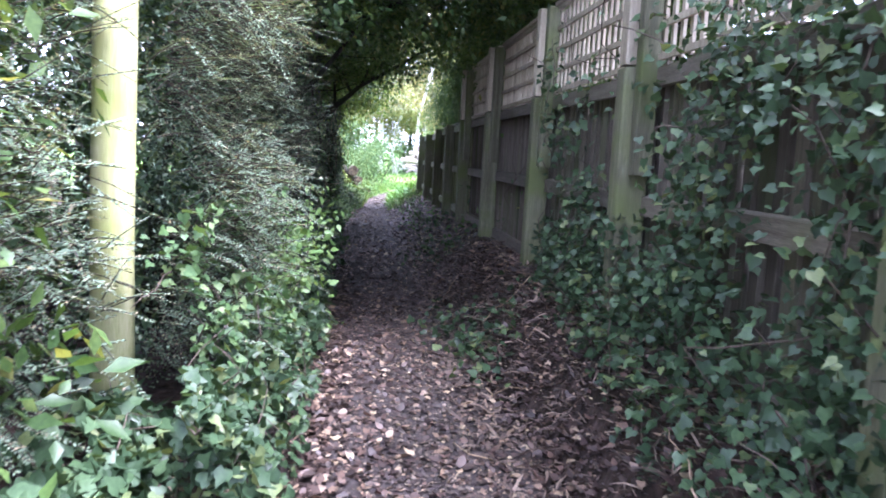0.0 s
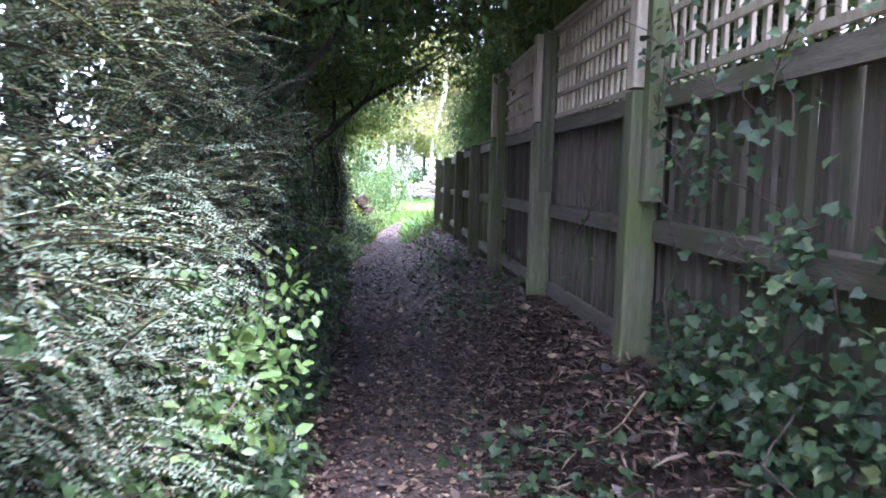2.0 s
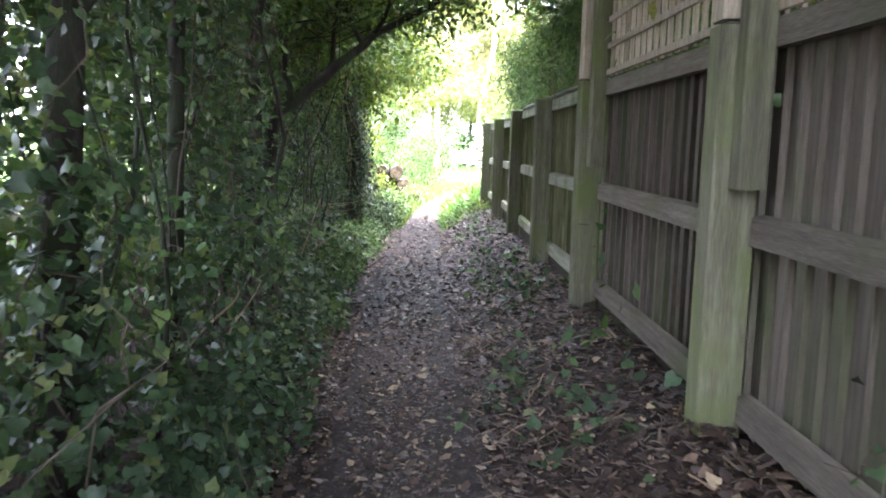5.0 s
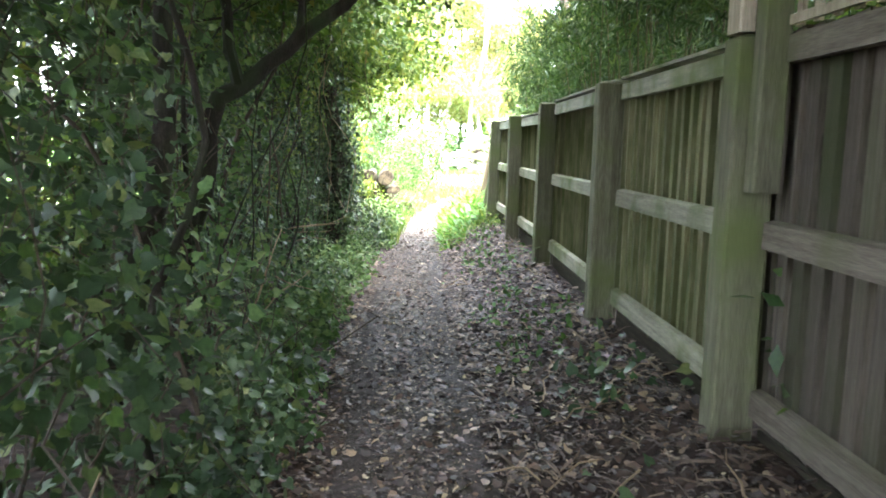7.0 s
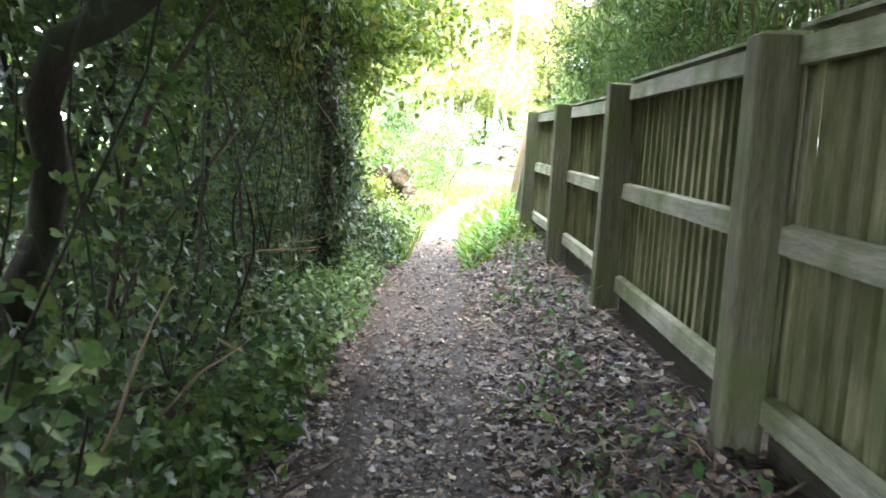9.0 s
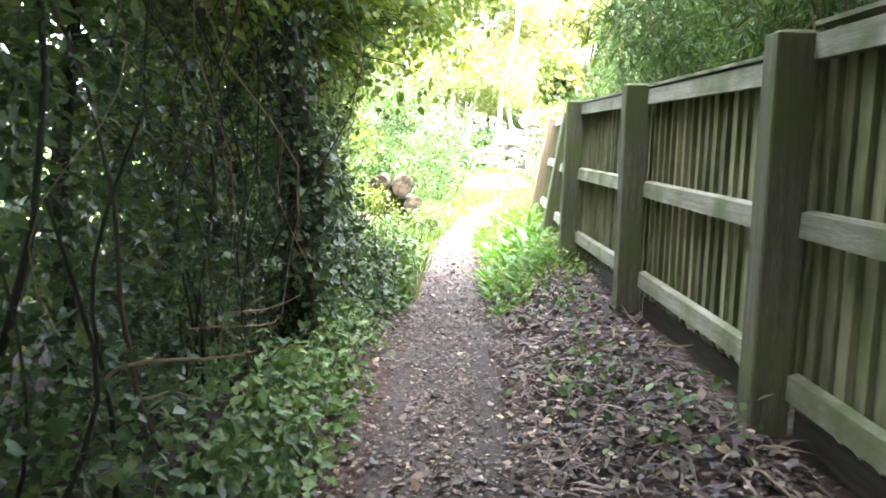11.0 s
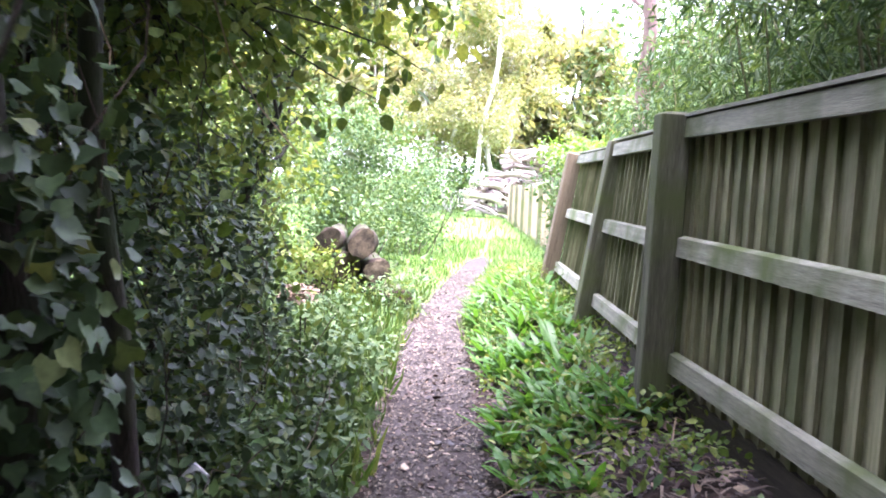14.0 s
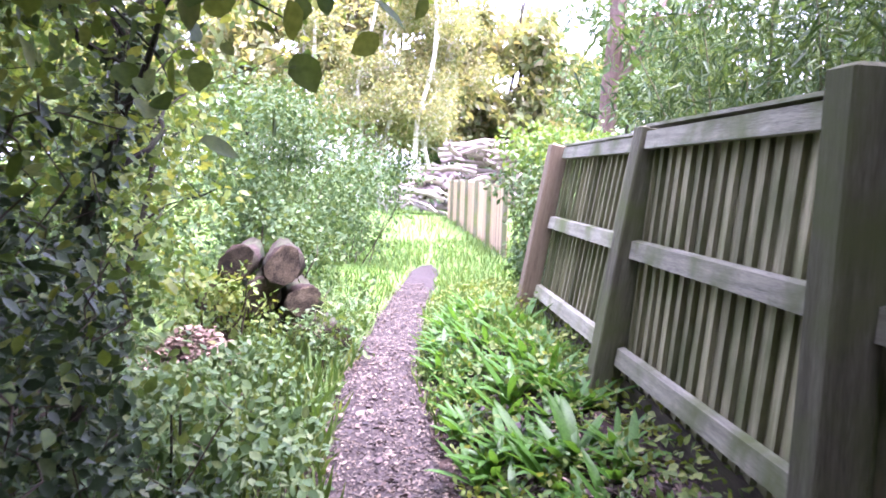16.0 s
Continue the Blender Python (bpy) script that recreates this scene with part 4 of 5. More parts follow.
# broad dark shrubs added further back, to stop low sky light from the side
for y, x, top in ((3.4, -3.4, 3.6), (5.4, -3.5, 3.8), (7.3, -3.4, 3.8)):
    cs = [(x + random.gauss(0, 0.35), y + random.uniform(-1.2, 1.2), random.uniform(0.1, top)) for _ in range(60)]
    shrub("hedge_shrub", "tall dark shrub added behind the hedge to block low light", cs, [0.42] * 60, 26, 0.2, DIAMOND, CANOPY, 10, (x, y))


# added trees with crowns above the view, placed to block sky and sun
def blocker_tree(x, y, ends, h, per=52):
    tree("tall tree added out of view to shade the path", [(x, y, 0), (x, y, h * 0.5), (x + 0.1, y, h * 0.9)], 0.16, [(0.75, e, 0.05) for e in ends], CANOPY, 0.25, per // 2, 0.62, DIAMOND, twigs=7, spread=0.7)


for y in (-1.5, 3.0):
    blocker_tree(-4.2, y, [(-3.0, y + dy, 4.6) for dy in (-1.6, 0.2, 1.8)] + [(-2.9, y + dy, 5.4) for dy in (-2.0, 1.2)], 6.5)
blocker_tree(-4.0, 7.8, [(-0.2, 5.8 + dy, 5.0) for dy in (0, 1.5, 3.2)] + [(-1.8, 7.8 + dy, 5.2) for dy in (-1.8, 0.2, 2.0)] + [(0.8, 6.8, 5.4), (0.8, 8.6, 5.4), (0.2, 7.6, 4.3), (0.3, 9.4, 4.3)], 6.5, 100)
blocker_tree(-4.0, 11.8, [(-0.2, 9.8, 5.0), (-0.9, 11.6, 4.8), (-1.8, 10.0, 5.2), (-1.8, 12.0, 5.2), (-1.8, 13.4, 5.0), (0.2, 10.8, 4.4)], 6.5, 85)
blocker_tree(-4.0, 15.2, [(-0.9, 13.8, 4.4), (-1.1, 15.2, 4.4), (-1.3, 16.6, 4.4), (-2.0, 14.4, 4.8), (-2.0, 16.0, 4.8), (-2.0, 17.4, 4.8), (0.2, 12.2, 4.8), (0.2, 13.6, 4.8)], 6.5)
blocker_tree(-4.6, 18.4, [(-2.2, 17.8, 4.6), (-2.4, 19.2, 4.6), (-2.6, 20.6, 4.6), (-0.6, 19.6, 4.4), (-0.8, 20.6, 4.4)], 6.0)
blocker_tree(-4.0, 5.8, [(-1.7, 5.0, 4.8), (-1.7, 6.2, 4.9), (-0.2, 6.9, 4.9)], 6.5)
blocker_tree(4.8, 5.8, [(1.0, 6.6, 4.2), (1.8, 6.0, 4.4), (1.5, 7.2, 4.2), (0.5, 7.0, 4.6), (2.4, 8.0, 4.4)], 6.5, 80)
blocker_tree(4.8, 2.6, [(1.5, 2.8, 4.6), (1.5, 4.0, 4.6)], 6.5, 66)
for y, inner in ((8.8, (-1.6, 0.9)), (12.4, (-0.9, 0.6, 1.9)), (16.0, (-1.6,))):
    blocker_tree(4.6, y, [(1.0, y + dy, 5.2) for dy in inner] + [ (2.6, y - 1.9, 5.0), (2.6, y + 0.1, 5.0), (3.2, y + 0.8, 4.2)], 6.5, 100 if y < 10 else 60)
for y, reach in ((12.0, (-0.8, 0.6, 1.8)), (16.0, (-1.4, 0.0, 1.4)), (19.4, (-1.2, 0.2))):
    blocker_tree(5.0, y, [(x, y + dy, 9.0) for dy in reach for x in (1.6, 2.7)], 11.0, 50)
# low crowns added to keep the sun off the thicket but not the fence
for y in (13.2, 15.0, 16.6, 18.2, 19.8):
    tree("low dark tree added over the thicket to shade it", [(-1.9, y, 0), (-1.8, y, 1.6), (-1.6, y + 0.1, 2.7)], 0.06, [(0.9, (-0.5, y - 0.5, 3.1), 0.02), (0.9, (-0.45, y + 0.5, 3.1), 0.02), (0.8, (-1.0, y - 0.8, 2.9), 0.02), (0.8, (-1.0, y + 0.9, 2.9), 0.02), (1, (-1.2, y, 3.3), 0.02)], CANOPY, 0.06, 80, 0.4, DIAMOND, 6)

# ---- garden side, behind the fence ----
tree("dense garden tree reaching over the trellis", [(3.0, 7.2, 0), (2.9, 7.2, 1.8), (2.6, 7.1, 3.2)], 0.1, [(0.8, (1.9, 6.4, 3.4), 0.03), (0.8, (2.0, 7.5, 3.1), 0.03), (0.9, (2.4, 6.6, 4.2), 0.03), (0.9, (1.6, 7.0, 3.8), 0.03), (0.8, (2.8, 6.0, 3.3), 0.03), (0.9, (0.9, 7.5, 3.6), 0.03), (0.9, (0.4, 8.1, 3.7), 0.03), (0.9, (1.2, 6.7, 3.7), 0.03), (0.6, (2.3, 6.6, 2.6), 0.03)], CANOPY, 0.06, 130, 0.42, DIAMOND, twigs=7)
tree("garden tree leaning over the fence", [(3.0, 8.4, 0), (2.9, 8.4, 1.8), (2.7, 8.3, 3.4)], 0.1, [(0.8, (1.5, 7.8, 3.1), 0.03), (0.9, (1.0, 8.4, 3.3), 0.03), (0.9, (1.5, 8.4, 3.6), 0.03), (0.95, (3.4, 8.0, 3.6), 0.03), (0.9, (1.9, 9.6, 3.4), 0.03)], CANOPY, 0.054, 140, 0.42, DIAMOND, twigs=7)
tree("garden tree leaning over the fence", [(3.1, 10.4, 0), (3.0, 10.5, 1.8), (2.7, 10.6, 3.4)], 0.1, [(0.8, (1.6, 9.8, 3.2), 0.03), (0.9, (1.3, 10.9, 3.3), 0.03), (0.9, (1.8, 12.0, 3.3), 0.03), (0.95, (3.0, 12.2, 3.4), 0.03), (0.7, (2.0, 10.4, 2.4), 0.03)], CANOPY, 0.054, 140, 0.42, DIAMOND, twigs=7)


for y, x, lo, top in ((7.6, 2.4, 0.3, 3.2), (9.4, 2.3, 0.3, 3.4), (11.2, 2.4, 0.3, 3.2)):
    cs = [(x + random.gauss(0, 0.35), y + random.uniform(-1.0, 1.0), random.uniform(lo, top)) for _ in range(60)]
    shrub("garden_shrub", "dark garden shrub close behind the fence", cs, [0.36] * 60, 60, 0.09, DIAMOND, CANOPY, 10, (x, y))


for y in (2.6, 5.0, 7.4):
    cs = [(4.0 + random.gauss(0, 0.25), y + random.uniform(-1.3, 1.3), random.uniform(0.3, 3.2)) for _ in range(50)]
    shrub("garden_shrub", "sunlit bright green garden shrub beyond the trellis", cs, [0.4] * 50, 50, 0.1, DIAMOND, FRESH, 8, (4.0, y))


def bamboo(x, y, h, canes, lean, per=38, bare=3):
    th = thing("bamboo", "tall clump of bamboo with fine bright leaves behind the fence", "bamboo", pose(x, y, 0.3), "bamboo behind the fence")
    centres = []
    for k in range(canes):
        a, b = max(random.gauss(0, 0.28), 1.72 - x), random.gauss(0, 0.45)
        top = (max(a * 1.6 + lean + random.gauss(0, 0.35), 1.65 - x), b * 1.8 + random.gauss(0, 0.3), h * random.uniform(0.75, 1.1))
        pts = arc((a, b, 0), top, 0.25, 9, 0.01)
        s = Shape()
        s.tube(pts, [0.012 - 0.001 * i for i in range(9)], 6)
        part("cane", s, CANE, th)
        for p in pts[bare:]:
            for _ in range(3):
                centres.append((p[0] + random.gauss(0, 0.22), p[1] + random.gauss(0, 0.22), p[2] + random.gauss(0, 0.15)))
    c = np.array(centres)
    P, d = cloud(c, np.full(len(c), 0.26), per, 0.6)
    clear = (P[:, 2] + 0.3 > 1.95 + 0.25 * (1.75 - P[:, 0] - x)) & (P[:, 0] + x > 1.35) | (P[:, 0] + x > 1.75 + 0.08 * max(y - 20, 0))
    P, d = P[clear], d[clear]
    foliage("leaves", P, d, 0.1, LANCE, BAMBOO, th, 0.45, 0.5)


CANE = solid_material("green_brown_cane", [(0.3, (0.05, 0.055, 0.025)), (0.7, (0.14, 0.14, 0.06))], (20, 20, 5), 60, 0.5, 0.2)
for x, y, h, lean in ((2.2, 12.6, 2.9, -0.2), (2.3, 14.2, 3.1, -0.15), (2.3, 15.7, 3.0, -0.1), (2.4, 17.3, 3.0, -0.1), (2.4, 18.9, 2.9, -0.05), (2.5, 20.4, 2.8, 0.0), (2.8, 22.0, 2.8, 0.0), (3.2, 23.4, 2.6, 0.0), (3.3, 14.6, 3.6, 0), (3.4, 17.6, 3.6, 0), (3.5, 20.6, 3.4, 0)):
    if x < 2.35 and y < 16:
        bamboo(x, y, h, 26, lean, 30, 6)
    else:
        bamboo(x, y, h, 14, lean)

# ivy over the near part of the fence
n = 9000
y = rng.uniform(1.0, 4.7, n)
z = rng.uniform(0.4, 2.1, n)
thin = np.array([noise.noise(Vector((a * 1.5, b * 1.5, 5.5))) for a, b in zip(y, z)]) + 0.22 * (3.0 - y) - 0.3 * np.abs(z - 1.5)
k = thin > -0.06 - 0.12 * (y < 3.3)
P = np.stack([1.33 - rng.random(n) ** 2.5 * 0.24, y, z], -1)[k]
ivy_mass("dark ivy hanging over the weathered fence", P, np.tile([-0.8, -0.4, 0.3], (len(P), 1)), 0.037, stems=45, face_up=0.3)
n = 3000
y = rng.uniform(0.8, 5.6, n)
x = 1.32 - rng.random(n) ** 1.5 * (0.46 - 0.06 * y)
P = np.stack([x, y, height(x, y) + rng.random(n) ** 1.5 * 0.42], -1)
ivy_mass("ivy sprawling at the foot of the fence", P, np.tile([-0.6, -0.5, 0.6], (n, 1)), 0.042, stems=60)
for yy, zz, n in ((4.6, 1.0, 150), (5.3, 1.55, 50), (5.6, 1.75, 60), (4.9, 1.75, 60), (3.9, 2.05, 70), (7.5, 1.0, 6), (5.9, 2.0, 40)):
    P = np.stack([1.36 - 0.1 * rng.random(n), rng.normal(yy, 0.22, n), rng.normal(zz, 0.2, n)], -1)
    ivy_mass("thin spray of ivy on the fence boards", P, np.tile([-0.8, -0.5, 0.2], (n, 1)), 0.042, stems=5, face_up=0.3)
for xx, yy, n in ((0.85, 5.3, 170), (0.7, 6.1, 90), (0.95, 13.0, 120), (0.85, 14.2, 90), (0.75, 10.2, 70), (1.1, 15.6, 80), (1.0, 8.9, 50), (1.05, 11.8, 70), (0.85, 16.6, 90), (1.0, 18.2, 90)):
    x, y = rng.normal(xx, 0.13, n), rng.normal(yy, 0.3, n)
    P = np.stack([x, y, height(x, y) + 0.02 + 0.16 * rng.random(n) ** 1.5], -1)
    ivy_mass("low ivy and seedlings on the leaf-covered bank", P, np.tile([-0.3, -0.5, 0.8], (n, 1)), 0.055, SHRUB if yy > 12 else IVY, "bank_plant", OVAL if yy > 12 else LOBED, 0, 0.7, "plant")

# dead sticks caught in the thicket's foot
for a, b, rr in (((-1.02, 16.3, 0.55), (-0.56, 16.3, 0.73), 0.006), ((-1.1, 16.25, 0.56), (-0.7, 16.4, 0.6), 0.005), ((-0.98, 15.0, 0.7), (-0.5, 15.05, 0.79), 0.007), ((-0.95, 15.05, 0.62), (-0.6, 14.9, 0.66), 0.005), ((-0.85, 13.2, 0.35), (-0.55, 13.5, 0.62), 0.006), ((-0.9, 14.0, 0.5), (-0.55, 13.8, 0.42), 0.005), ((-0.8, 9.4, 0.5), (-0.45, 9.0, 0.9), 0.006), ((-0.75, 9.9, 0.3), (-0.5, 9.7, 0.8), 0.006), ((-0.9, 12.3, 0.3), (-0.6, 12.6, 1.0), 0.007)):
    s = Shape()
    s.tube([q - Vector(a) for q in wander(a, b, 7, 0.05)], [rr, rr, rr, rr * 0.9, rr * 0.8, rr * 0.6, rr * 0.4], 5)
    o = part("stick", s, DRY)
    o.location = a
    tagged(o, "pale dead stick caught in the thicket", "stick", "sticks in the thicket")

# a leafy branch reaching low over the path's edge
ROUND = (np.array([(0, 0, 0), (0.24, 0.16, 0.05), (0.36, 0.42, 0.05), (0.27, 0.72, 0.02), (0, 1, -0.08), (-0.27, 0.72, 0.02), (-0.36, 0.42, 0.05), (-0.24, 0.16, 0.05)]), [(0, 1, 2, 3, 4), (0, 4, 5, 6, 7)])
branch = thing("tree_branch", "low branch with broad green leaves over the path", "branch", pose(-1.35, 19.05, 2.35))
limbs, at = Shape(), []
for end in ((0.1, 19.7, 1.98), (-0.1, 19.5, 1.82), (-0.35, 19.6, 1.75), (-0.5, 19.4, 1.95), (-0.2, 19.9, 2.15), (-0.75, 19.6, 1.6), (-0.55, 19.8, 2.2), (-0.9, 19.3, 1.8)):
    pts = arc((0, 0, 0), Vector(end) - Vector((-1.35, 19.05, 2.35)), 0.16, 9, 0.03)
    limbs.tube(pts, [0.011 - 0.0011 * k for k in range(9)], 5)
    for q in pts[3:]:
        for _ in range(9):
            at.append(q + Vector((random.gauss(0, 0.07), random.gauss(0, 0.09), random.gauss(-0.03, 0.06))))
part("limb", limbs, BARK, branch)
at = np.array([tuple(q) for q in at])
foliage("leaves", at, np.tile([0.4, -0.3, -0.2], (len(at), 1)), 0.065, ROUND, FRESH, branch, 0.6, 0.5)

# dry sticks on the bank
for k in range(70):
    y = random.uniform(1.5, 21)
    x = random.uniform(0.7, 1.3)
    z = float(height(x, y)) + 0.03
    a = random.uniform(0, 6.28)
    ln = random.uniform(0.12, 0.5)
    e = Vector((ln * math.cos(a), ln * math.sin(a), random.uniform(-0.01, 0.05)))
    e.z += float(height(x + e.x, y + e.y)) - float(height(x, y))
    s = Shape()
    s.tube(wander((0, 0, 0), e, 5, 0.06), [0.005, 0.0045, 0.004, 0.003, 0.002], 5)
    o = part("stick", s, DRY)
    o.location = (x, y, z)
    tagged(o, "thin dry stick lying on the leafy bank", "stick", "sticks on the bank")

# ---- low plants in the open end ----


def fern_plant(x, y, n, size):
    th = thing("hart_tongue_fern", "bright green fern with long strap leaves", "fern", pose(x, y, float(height(x, y)) - 0.02, 0, 0, random.uniform(0, 360)), "ferns below the fence")
    for k in range(n):
        o = part("frond", random.choice(FRONDS), None, th)
        q = size * random.uniform(0.7, 1.25)
        o.matrix_basis = pose(0, 0, 0, random.gauss(0, 8), random.gauss(0, 8), 360 * k / n + random.gauss(0, 15)) @ Matrix.Scale(q, 4)


FRONDS = []
for bend in (0.2, 0.45, 0.75):
    s = Shape()
    v, f = [], []
    for i in range(7):
        t = i / 6
        wid = 0.062 * math.sin(math.pi * min(0.12 + t * 0.9, 1)) ** 0.6
        yy = t * (1 - 0.25 * bend * t)
        zz = 0.75 * t - bend * 0.75 * t * t
        v += [(-wid, yy * 0.7, zz * 0.8 + 0.012), (0, yy * 0.7, zz * 0.8), (wid, yy * 0.7, zz * 0.8 + 0.012)]
    for i in range(6):
        a = i * 3
        f += [(a, a + 1, a + 4, a + 3), (a + 1, a + 2, a + 5, a + 4)]
    s.add(np.array(v) * 0.5, f)
    FRONDS.append(s.mesh("frond", FERN, True))
for k in range(170):
    y = random.uniform(18.9, 25.2)
    x = random.uniform(float(np.interp(y, PATH_Y, PATH_X)) + 0.42, 1.25 + 0.05 * max(y - 20, 0))
    if y < 19.6 and x > 0.95:
        continue
    fern_plant(x, y, random.randint(10, 14), random.uniform(0.45, 0.8))


def patch(label, n, x0, x1, y0, y1, h, size, mat, outline, name="undergrowth", clear=0.0):
    P = on_ground(n, x0, x1, y0, y1)
    c, hw = np.interp(P[:, 1], PATH_Y, PATH_X), np.interp(P[:, 1], HALF_Y, HALF_X)
    P = P[np.abs(P[:, 0] - c) > hw + clear - 0.06 + 0.14 * rng.random(len(P))]
    lump = np.array([0.6 + 0.8 * noise.noise(Vector((a * 1.7, b * 1.7, 3.3))) for a, b in P[:, :2]])
    P[:, 2] += rng.random(len(P)) * h * np.clip(lump, 0.1, 1.5)
    return ivy_mass(label, P, np.tile([0.2, -0.4, 0.8], (len(P), 1)), size, mat, name, outline, 0, 0.65, "undergrowth")


def grass(label, n, x0, x1, y0, y1, size):
    P = on_ground(n, x0, x1, y0, y1)
    c, hw = np.interp(P[:, 1], PATH_Y, PATH_X), np.interp(P[:, 1], HALF_Y, HALF_X)
    P = P[np.abs(P[:, 0] - c) > hw - 0.09 + 0.14 * rng.random(len(P))] - np.array([0, 0, 0.02])
    k = len(P)
    along = np.stack([rng.normal(0, 0.35, k), rng.normal(0, 0.35, k), np.ones(k)], -1)
    ob = part("grass", leaves_mesh("grass", P, along, rng.normal(size=(k, 3)), size * (0.5 + rng.random(k)), BLADE, GRASS), None)
    return tagged(ob, label, "grass", kind="stuff")


patch("green herbs and seedlings along the path", 8000, -1.1, 0.1, 19.0, 23.2, 0.42, 0.06, SHRUB, OVAL)
patch("low green herbs by the log stack", 6000, -1.2, 0.6, 23.0, 27.0, 0.4, 0.05, SHRUB, OVAL)
patch("fine green weeds below the fence", 8000, 0.5, 1.9, 18.8, 27.0, 0.26, 0.045, FRESH, OVAL)
patch("shaded dark undergrowth under the trees", 7000, -1.8, -0.5, 12.5, 20.5, 0.4, 0.055, SHRUB, OVAL)
patch("shaded weeds and ivy under the trees", 6000, -2.6, -0.9, 18.5, 24.5, 0.5, 0.055, SHRUB, OVAL)
grass("long green grass tufts beside the path", 3500, -0.8, 0.3, 19.5, 26.0, 0.2)
grass("short grass among the ferns below the fence", 2500, 0.6, 1.7, 22.5, 27.0, 0.13)
grass("sunlit long grass beyond the fence", 17000, -2.5, 4.2, 25.5, 36, 0.13)
grass("sunlit meadow grass in the clearing", 6000, -8, 9, 35, 52, 0.2)

# ---- log stack, chippings, litter ----


def log(length, r, m, label, group, bark=LOGBARK):
    th = thing("log", label, "log", m, group)
    s = Shape()
    bow = 0.06 * length if bark is BRUSH else 0.01
    s.tube([(0, 0, -length / 2), (bow, 0.3 * bow, -length / 6), (0.4 * bow, bow, length / 5), (0, 0.01, length / 2)], [r, r * 0.93, r * 0.98, r * 1.02], 14)
    part("bark", s, bark, th, "", True)
    for z in (-length / 2 - 0.004, length / 2 + 0.004):
        s = Shape()
        s.tube([(0, 0, z - 0.003), (0, 0, z + 0.003)], [r * 0.9, r * 0.9], 14)
        part("cut_end", s, SAWN, th, "pale orange sawn end")
    return th


for x, y, z, r, a in ((-0.42, 24.55, 0.28, 0.18, 8), (-0.8, 24.6, 0.28, 0.18, -6), (-0.08, 24.6, 0.24, 0.14, 14), (-0.32, 24.54, 0.57, 0.14, 12), (-0.62, 24.56, 0.59, 0.16, 3), (-0.94, 24.66, 0.58, 0.14, -8), (-0.45, 24.5, 0.85, 0.16, 6), (-0.77, 24.56, 0.86, 0.15, -3)):
    log(0.55, r, pose(x, y, z - 0.06, 90, 0, a) @ pose(0, 0, 0, 0, 0, 40 * r * 37) @ Matrix.Diagonal((1.12, 0.86, 1, 1)), "sawn log with bark in a rough stack", "stacked logs")
P = np.stack([rng.normal(-0.95, 0.22, 2500), rng.normal(23.5, 0.25, 2500), np.zeros(2500)], -1)
P[:, 2] = height(P[:, 0], P[:, 1]) + 0.32 * np.exp(-((P[:, 0] + 0.95) ** 2 + (P[:, 1] - 23.5) ** 2) / 0.09) * rng.random(2500)
ob = litter("wood_chip_heap", P, 0.05, PALE_CHIP, "heap of pale wood chippings by the log stack")
cs = [(-0.85 + random.gauss(0, 0.28), 24.0 + random.gauss(0, 0.15), random.uniform(0.12, 0.75)) for _ in range(46)]
shrub("weed", "leafy green weeds half hiding the log stack", cs, [0.14] * 46, 24, 0.055, OVAL, FRESH, 9, (-0.85, 24.0))
cs = [(-0.5 + random.gauss(0, 0.3), 25.0 + random.gauss(0, 0.15), random.uniform(0.3, 1.25)) for _ in range(40)]
shrub("weed", "leafy green weeds growing behind the log stack", cs, [0.15] * 40, 24, 0.055, OVAL, SHRUB, 9, (-0.5, 25.0))
cs = [(-0.2 + random.gauss(0, 0.16), 24.1 + random.gauss(0, 0.14), random.uniform(0.08, 0.42)) for _ in range(26)]
shrub("weed", "low leafy weeds at the foot of the log stack", cs, [0.12] * 26, 24, 0.05, OVAL, SHRUB, 5, (-0.2, 24.1))
cs = [(-0.15 + random.gauss(0, 0.14), 24.3 + random.gauss(0, 0.2), random.uniform(0.1, 0.5)) for _ in range(22)]
shrub("weed", "pale dry grass and weeds beside the log stack", cs, [0.14] * 22, 26, 0.09, BLADE, GRASS, 5, (-0.15, 24.3), DRY)
for x, y in ((-0.72, 18.9), (-0.62, 19.05), (-0.9, 18.6)):
    s = Shape()
    s.tube([(-0.05, 0, 0), (-0.01, 0.02, 0.03), (0.04, 0.0, 0.01)], [0.02, 0.035, 0.012], 7)
    o = part("paper_scrap", s, PAPER)
    o.location = (x, y, float(height(x, y)) + 0.16)
    tagged(o, "crumpled pale scrap caught in the undergrowth", "litter", "scraps of litter")

# ---- beyond the fence's end ----
cs = [(-0.85 + random.gauss(0, 0.5), 28.2 + random.gauss(0, 0.8), random.uniform(0.3, 2.5)) for _ in range(110)]
shrub("shrub", "dense rounded green shrub at the bend of the path", cs, [0.38] * 110, 170, 0.06, OVAL, SHRUB, 20, (-0.75, 28.4))
cs = [(0.1 + random.gauss(0, 0.4), 31.5 + random.gauss(0, 0.7), random.uniform(0.3, 1.7)) for _ in range(45)]
shrub("shrub", "green shrub behind the bend of the path", cs, [0.38] * 45, 160, 0.07, OVAL, SHRUB, 15, (0.1, 31.5))
cs = [(2.3 + random.gauss(0, 0.14), random.uniform(25.0, 27.6), random.uniform(0.25, 1.75)) for _ in range(70)]
shrub("climber", "dark green climber over the fence's end", cs, [0.3] * 70, 90, 0.065, OVAL, SHRUB, 12, (2.3, 26.3))
cs = [(2.55 + random.gauss(0, 0.22), random.uniform(25.6, 28.6), random.uniform(1.65, 2.05)) for _ in range(40)]
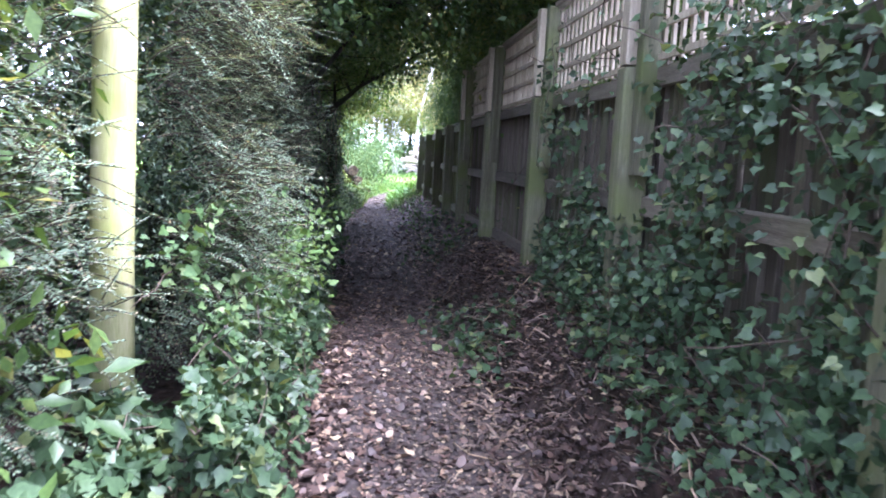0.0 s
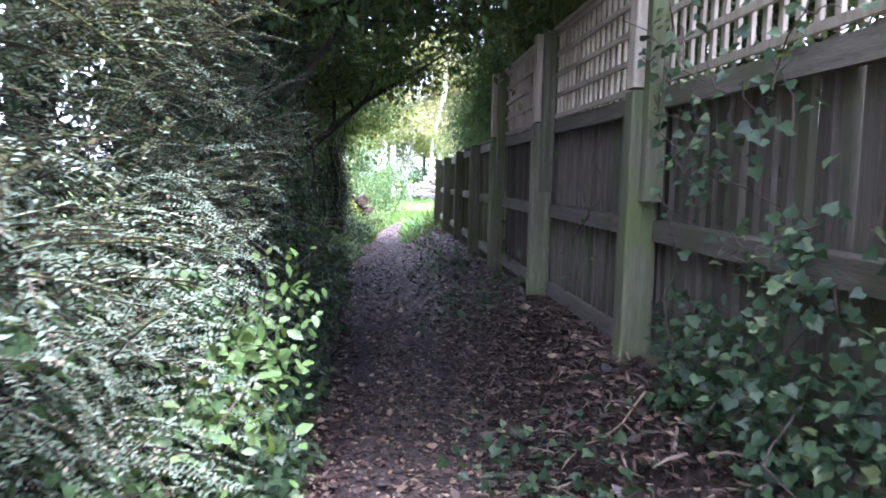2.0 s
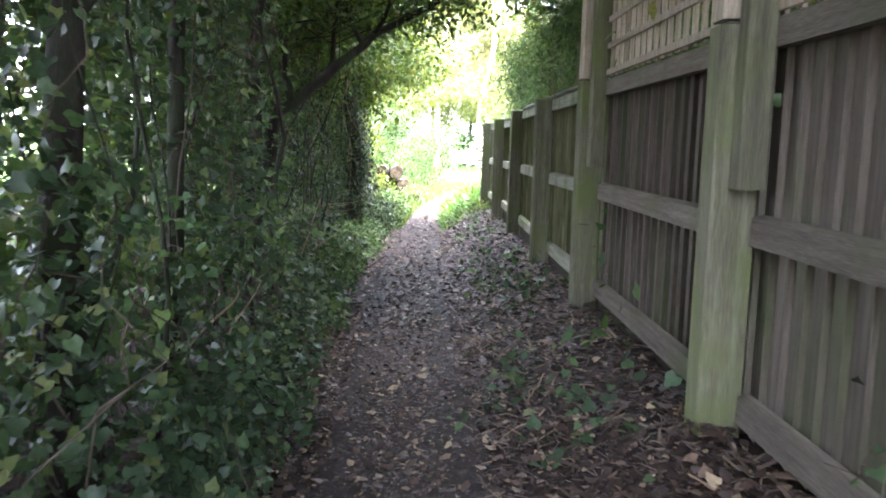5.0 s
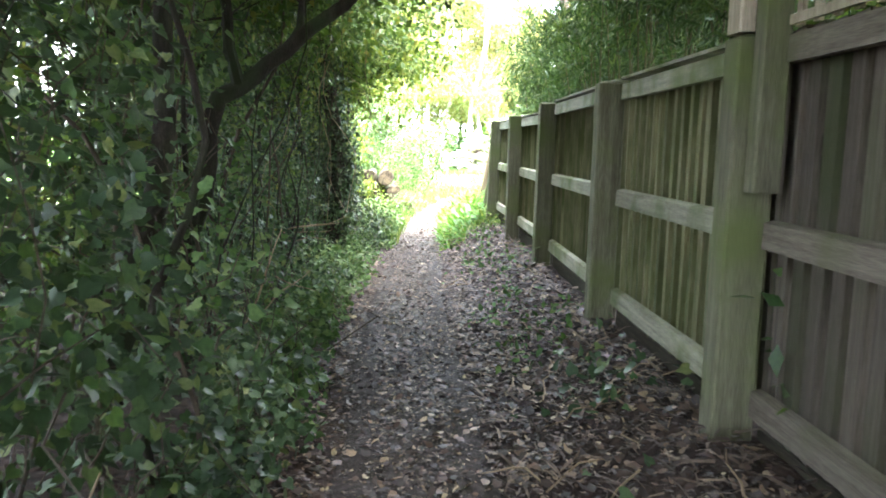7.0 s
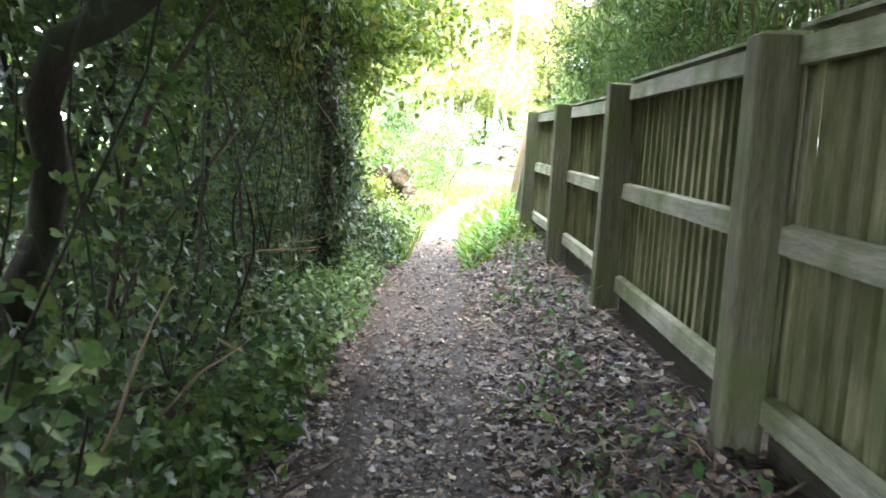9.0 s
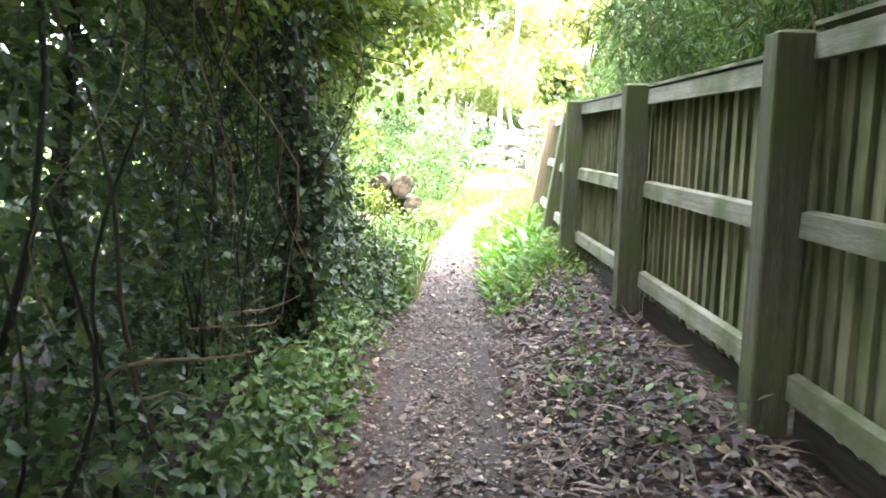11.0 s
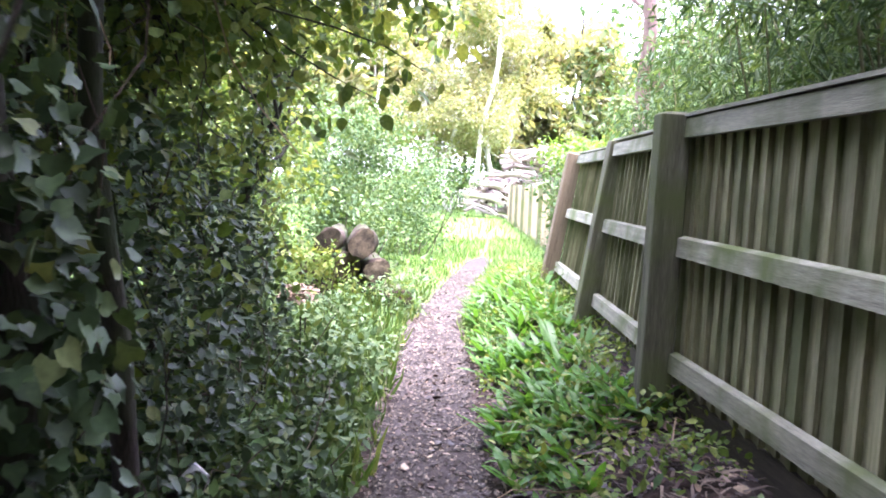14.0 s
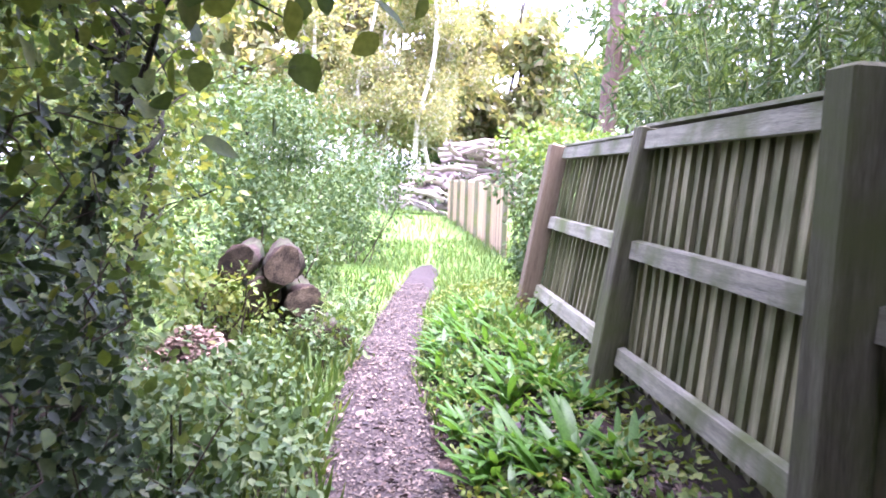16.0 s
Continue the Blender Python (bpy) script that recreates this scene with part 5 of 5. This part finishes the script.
shrub("climber", "golden-leaved climber along the top of the fence", cs, [0.28] * 40, 100, 0.065, OVAL, GOLDEN, 10, (2.55, 27.1))
tree("tall straight reddish-barked tree behind the fence", [(4.1, 30, 0), (4.1, 30, 3), (4.15, 30, 8)], 0.19, [(0.5, (5.4, 29.2, 4.2), 0.05), (0.7, (3.2, 31.5, 6.5), 0.05), (0.6, (5.5, 31, 5.5), 0.05)], SHRUB, 0.1, 40, 0.5, bark=PINE)
for x, y, h in ((5.5, 25.5, 5), (6.5, 32, 6.5), (7.5, 38, 7), (5.4, 15.5, 5.5), (5.6, 20.5, 5.5)):
    tree("leafy garden tree behind the fence", [(x, y, 0), (x, y, h * 0.5), (x + 0.1, y, h * 0.9)], 0.13, [(0.4, (x - 1.5, y + 0.4, h * 0.5), 0.05), (0.6, (x - 1.2, y - 1.2, h * 0.65), 0.05), (0.6, (x + 1.4, y, h * 0.7), 0.05), (0.8, (x - 0.6, y + 1.3, h * 0.9), 0.04), (0.5, (x - 0.6, y + 1.6, h * 0.5), 0.04)], SHRUB, 0.12, 40, 0.55, DIAMOND, twigs=5)


def far_panel(y0, y1, x0, x1):
    th = thing("far_fence", "pale upright-boarded fence beyond the clearing", "fence", pose(x0, y0, 0.02, 0, 0, -math.degrees(math.atan2(x1 - x0, y1 - y0))), "bays of the far fence")
    length = math.hypot(x1 - x0, y1 - y0)
    s = Shape()
    s.box((0, 0, 0), (0.02, 0.17, 1.38))
    me = s.mesh("board", FARWOOD)
    for k in range(int(length / 0.185)):
        o = part("board", me, None, th)
        o.location = (random.uniform(0, 0.006), k * 0.185, random.uniform(-0.02, 0.02))
    s = Shape()
    s.box((-0.08, -0.06, 0), (0.0, 0.05, 1.45))
    part("post", s, POSTWOOD, th)
    for z in (0.35, 1.1):
        s = Shape()
        s.box((0.026, 0, z), (0.06, length, z + 0.08))
        part("rail", s, FARWOOD, th)


for k in range(6):
    far_panel(32.5 + 2.4 * k, 34.85 + 2.4 * k, 3.1 + 0.135 * k, 3.1 + 0.135 * (k + 1))
random.seed(5)
for k in range(120):
    x, lv = 2.9 + random.uniform(0, 5.0), random.random() ** 0.7
    zz = 0.15 + lv * (2.75 - 0.75 * max(5.0 - x, 0) ** 1.2)
    th = log(random.uniform(0.9, 2.4), random.uniform(0.05, 0.12), pose(x, 48.6 + random.uniform(-0.8, 0.8), max(zz, 0.15), 90 + random.gauss(0, 16), random.gauss(0, 16), 65 + random.gauss(0, 40)), "grey cut branch in a high brushwood pile", "brushwood pile", BRUSH)

bench = thing("garden_bench", "pale slatted garden bench in the clearing", "bench", pose(2.55, 49.5, 0.0))
for x in (-0.7, 0.7):
    for y in (0, 0.5):
        s = Shape()
        s.box((x - 0.03, y - 0.03, 0), (x + 0.03, y + 0.03, 0.95 if y else 0.65))
        part("leg", s, PALE, bench)
s = Shape()
s.box((-0.75, -0.03, 0.42), (0.75, 0.5, 0.46))
part("seat", s, PALE, bench)
for k in range(11):
    s = Shape()
    s.box((-0.62 + k * 0.124 - 0.02, 0.49, 0.5), (-0.62 + k * 0.124 + 0.02, 0.51, 0.96 + 0.12 * math.cos((k - 5) / 5 * 1.5)))
    part("back_slat", s, PALE, bench)
s = Shape()
s.tube([(0.75 * (k / 5 - 1), 0.5, 0.97 + 0.12 * math.cos((k - 5) / 5 * 1.5)) for k in range(11)], [0.03] * 11, 6)
part("top_rail", s, PALE, bench)


def far_tree(x, y, h, r, mat, bark, label, per=60, leaf=0.16):
    br = []
    for k in range(9):
        a, sh = random.uniform(0, 6.28), random.uniform(0.25, 0.95)
        ln = r * (1.15 - 0.6 * sh) * random.uniform(0.7, 1.2)
        br.append((sh, (x + ln * math.cos(a), y + ln * math.sin(a), h * sh + random.uniform(0.1, 0.6)), 0.045))
    return tree(label, [(x, y, 0), (x + random.gauss(0, 0.15), y, h * 0.5), (x + random.gauss(0, 0.3), y, h)], 0.13, br, mat, leaf, per, 0.75, DIAMOND, 4, bark=bark)


# far trees: crowns get the leaf colour that is lightened for haze
for x, y in ((3.3, 52), (1.9, 54), (3.9, 55), (0.8, 53), (5.2, 57), (-1.5, 55)):
    far_tree(x, y, random.uniform(9, 12), 2.2, HAZED_FAR_LEAF, BIRCH, "tall birch with pale trunk and thin autumn leaves, paled as by haze", 70, 0.13)
for k in range(20):
    x = -16 + k * 1.9 + random.gauss(0, 0.5)
    far_tree(x, 61 + random.uniform(-2, 5), random.uniform(8, 13), 3.0, HAZED_FAR_LEAF, random.choice((BARK, BIRCH)), "tall woodland tree beyond the clearing, leaves paled as by haze", 34, 0.42)
for k in range(14):
    x = -10 + k * 1.6
    cs = [(x + random.gauss(0, 0.8), 58 + random.gauss(0, 0.7), random.uniform(0.2, 2.6)) for _ in range(30)]
    shrub("far_shrub", "dark green shrub at the wood's edge", cs, [0.7] * 30, 45, 0.2, DIAMOND, SHRUB, 6, (x, 58))

# ---- pieces of the fence, last ----
random.seed(11)
BOARD_MESH = BOARD.mesh("board", WOOD)
BROWN_BOARD = BOARD.mesh("board", BROWNWOOD)
for i in range(len(POST_Y)):
    fence_post(i)
for i in range(len(POST_Y) - 1):
    fence_panel(i)
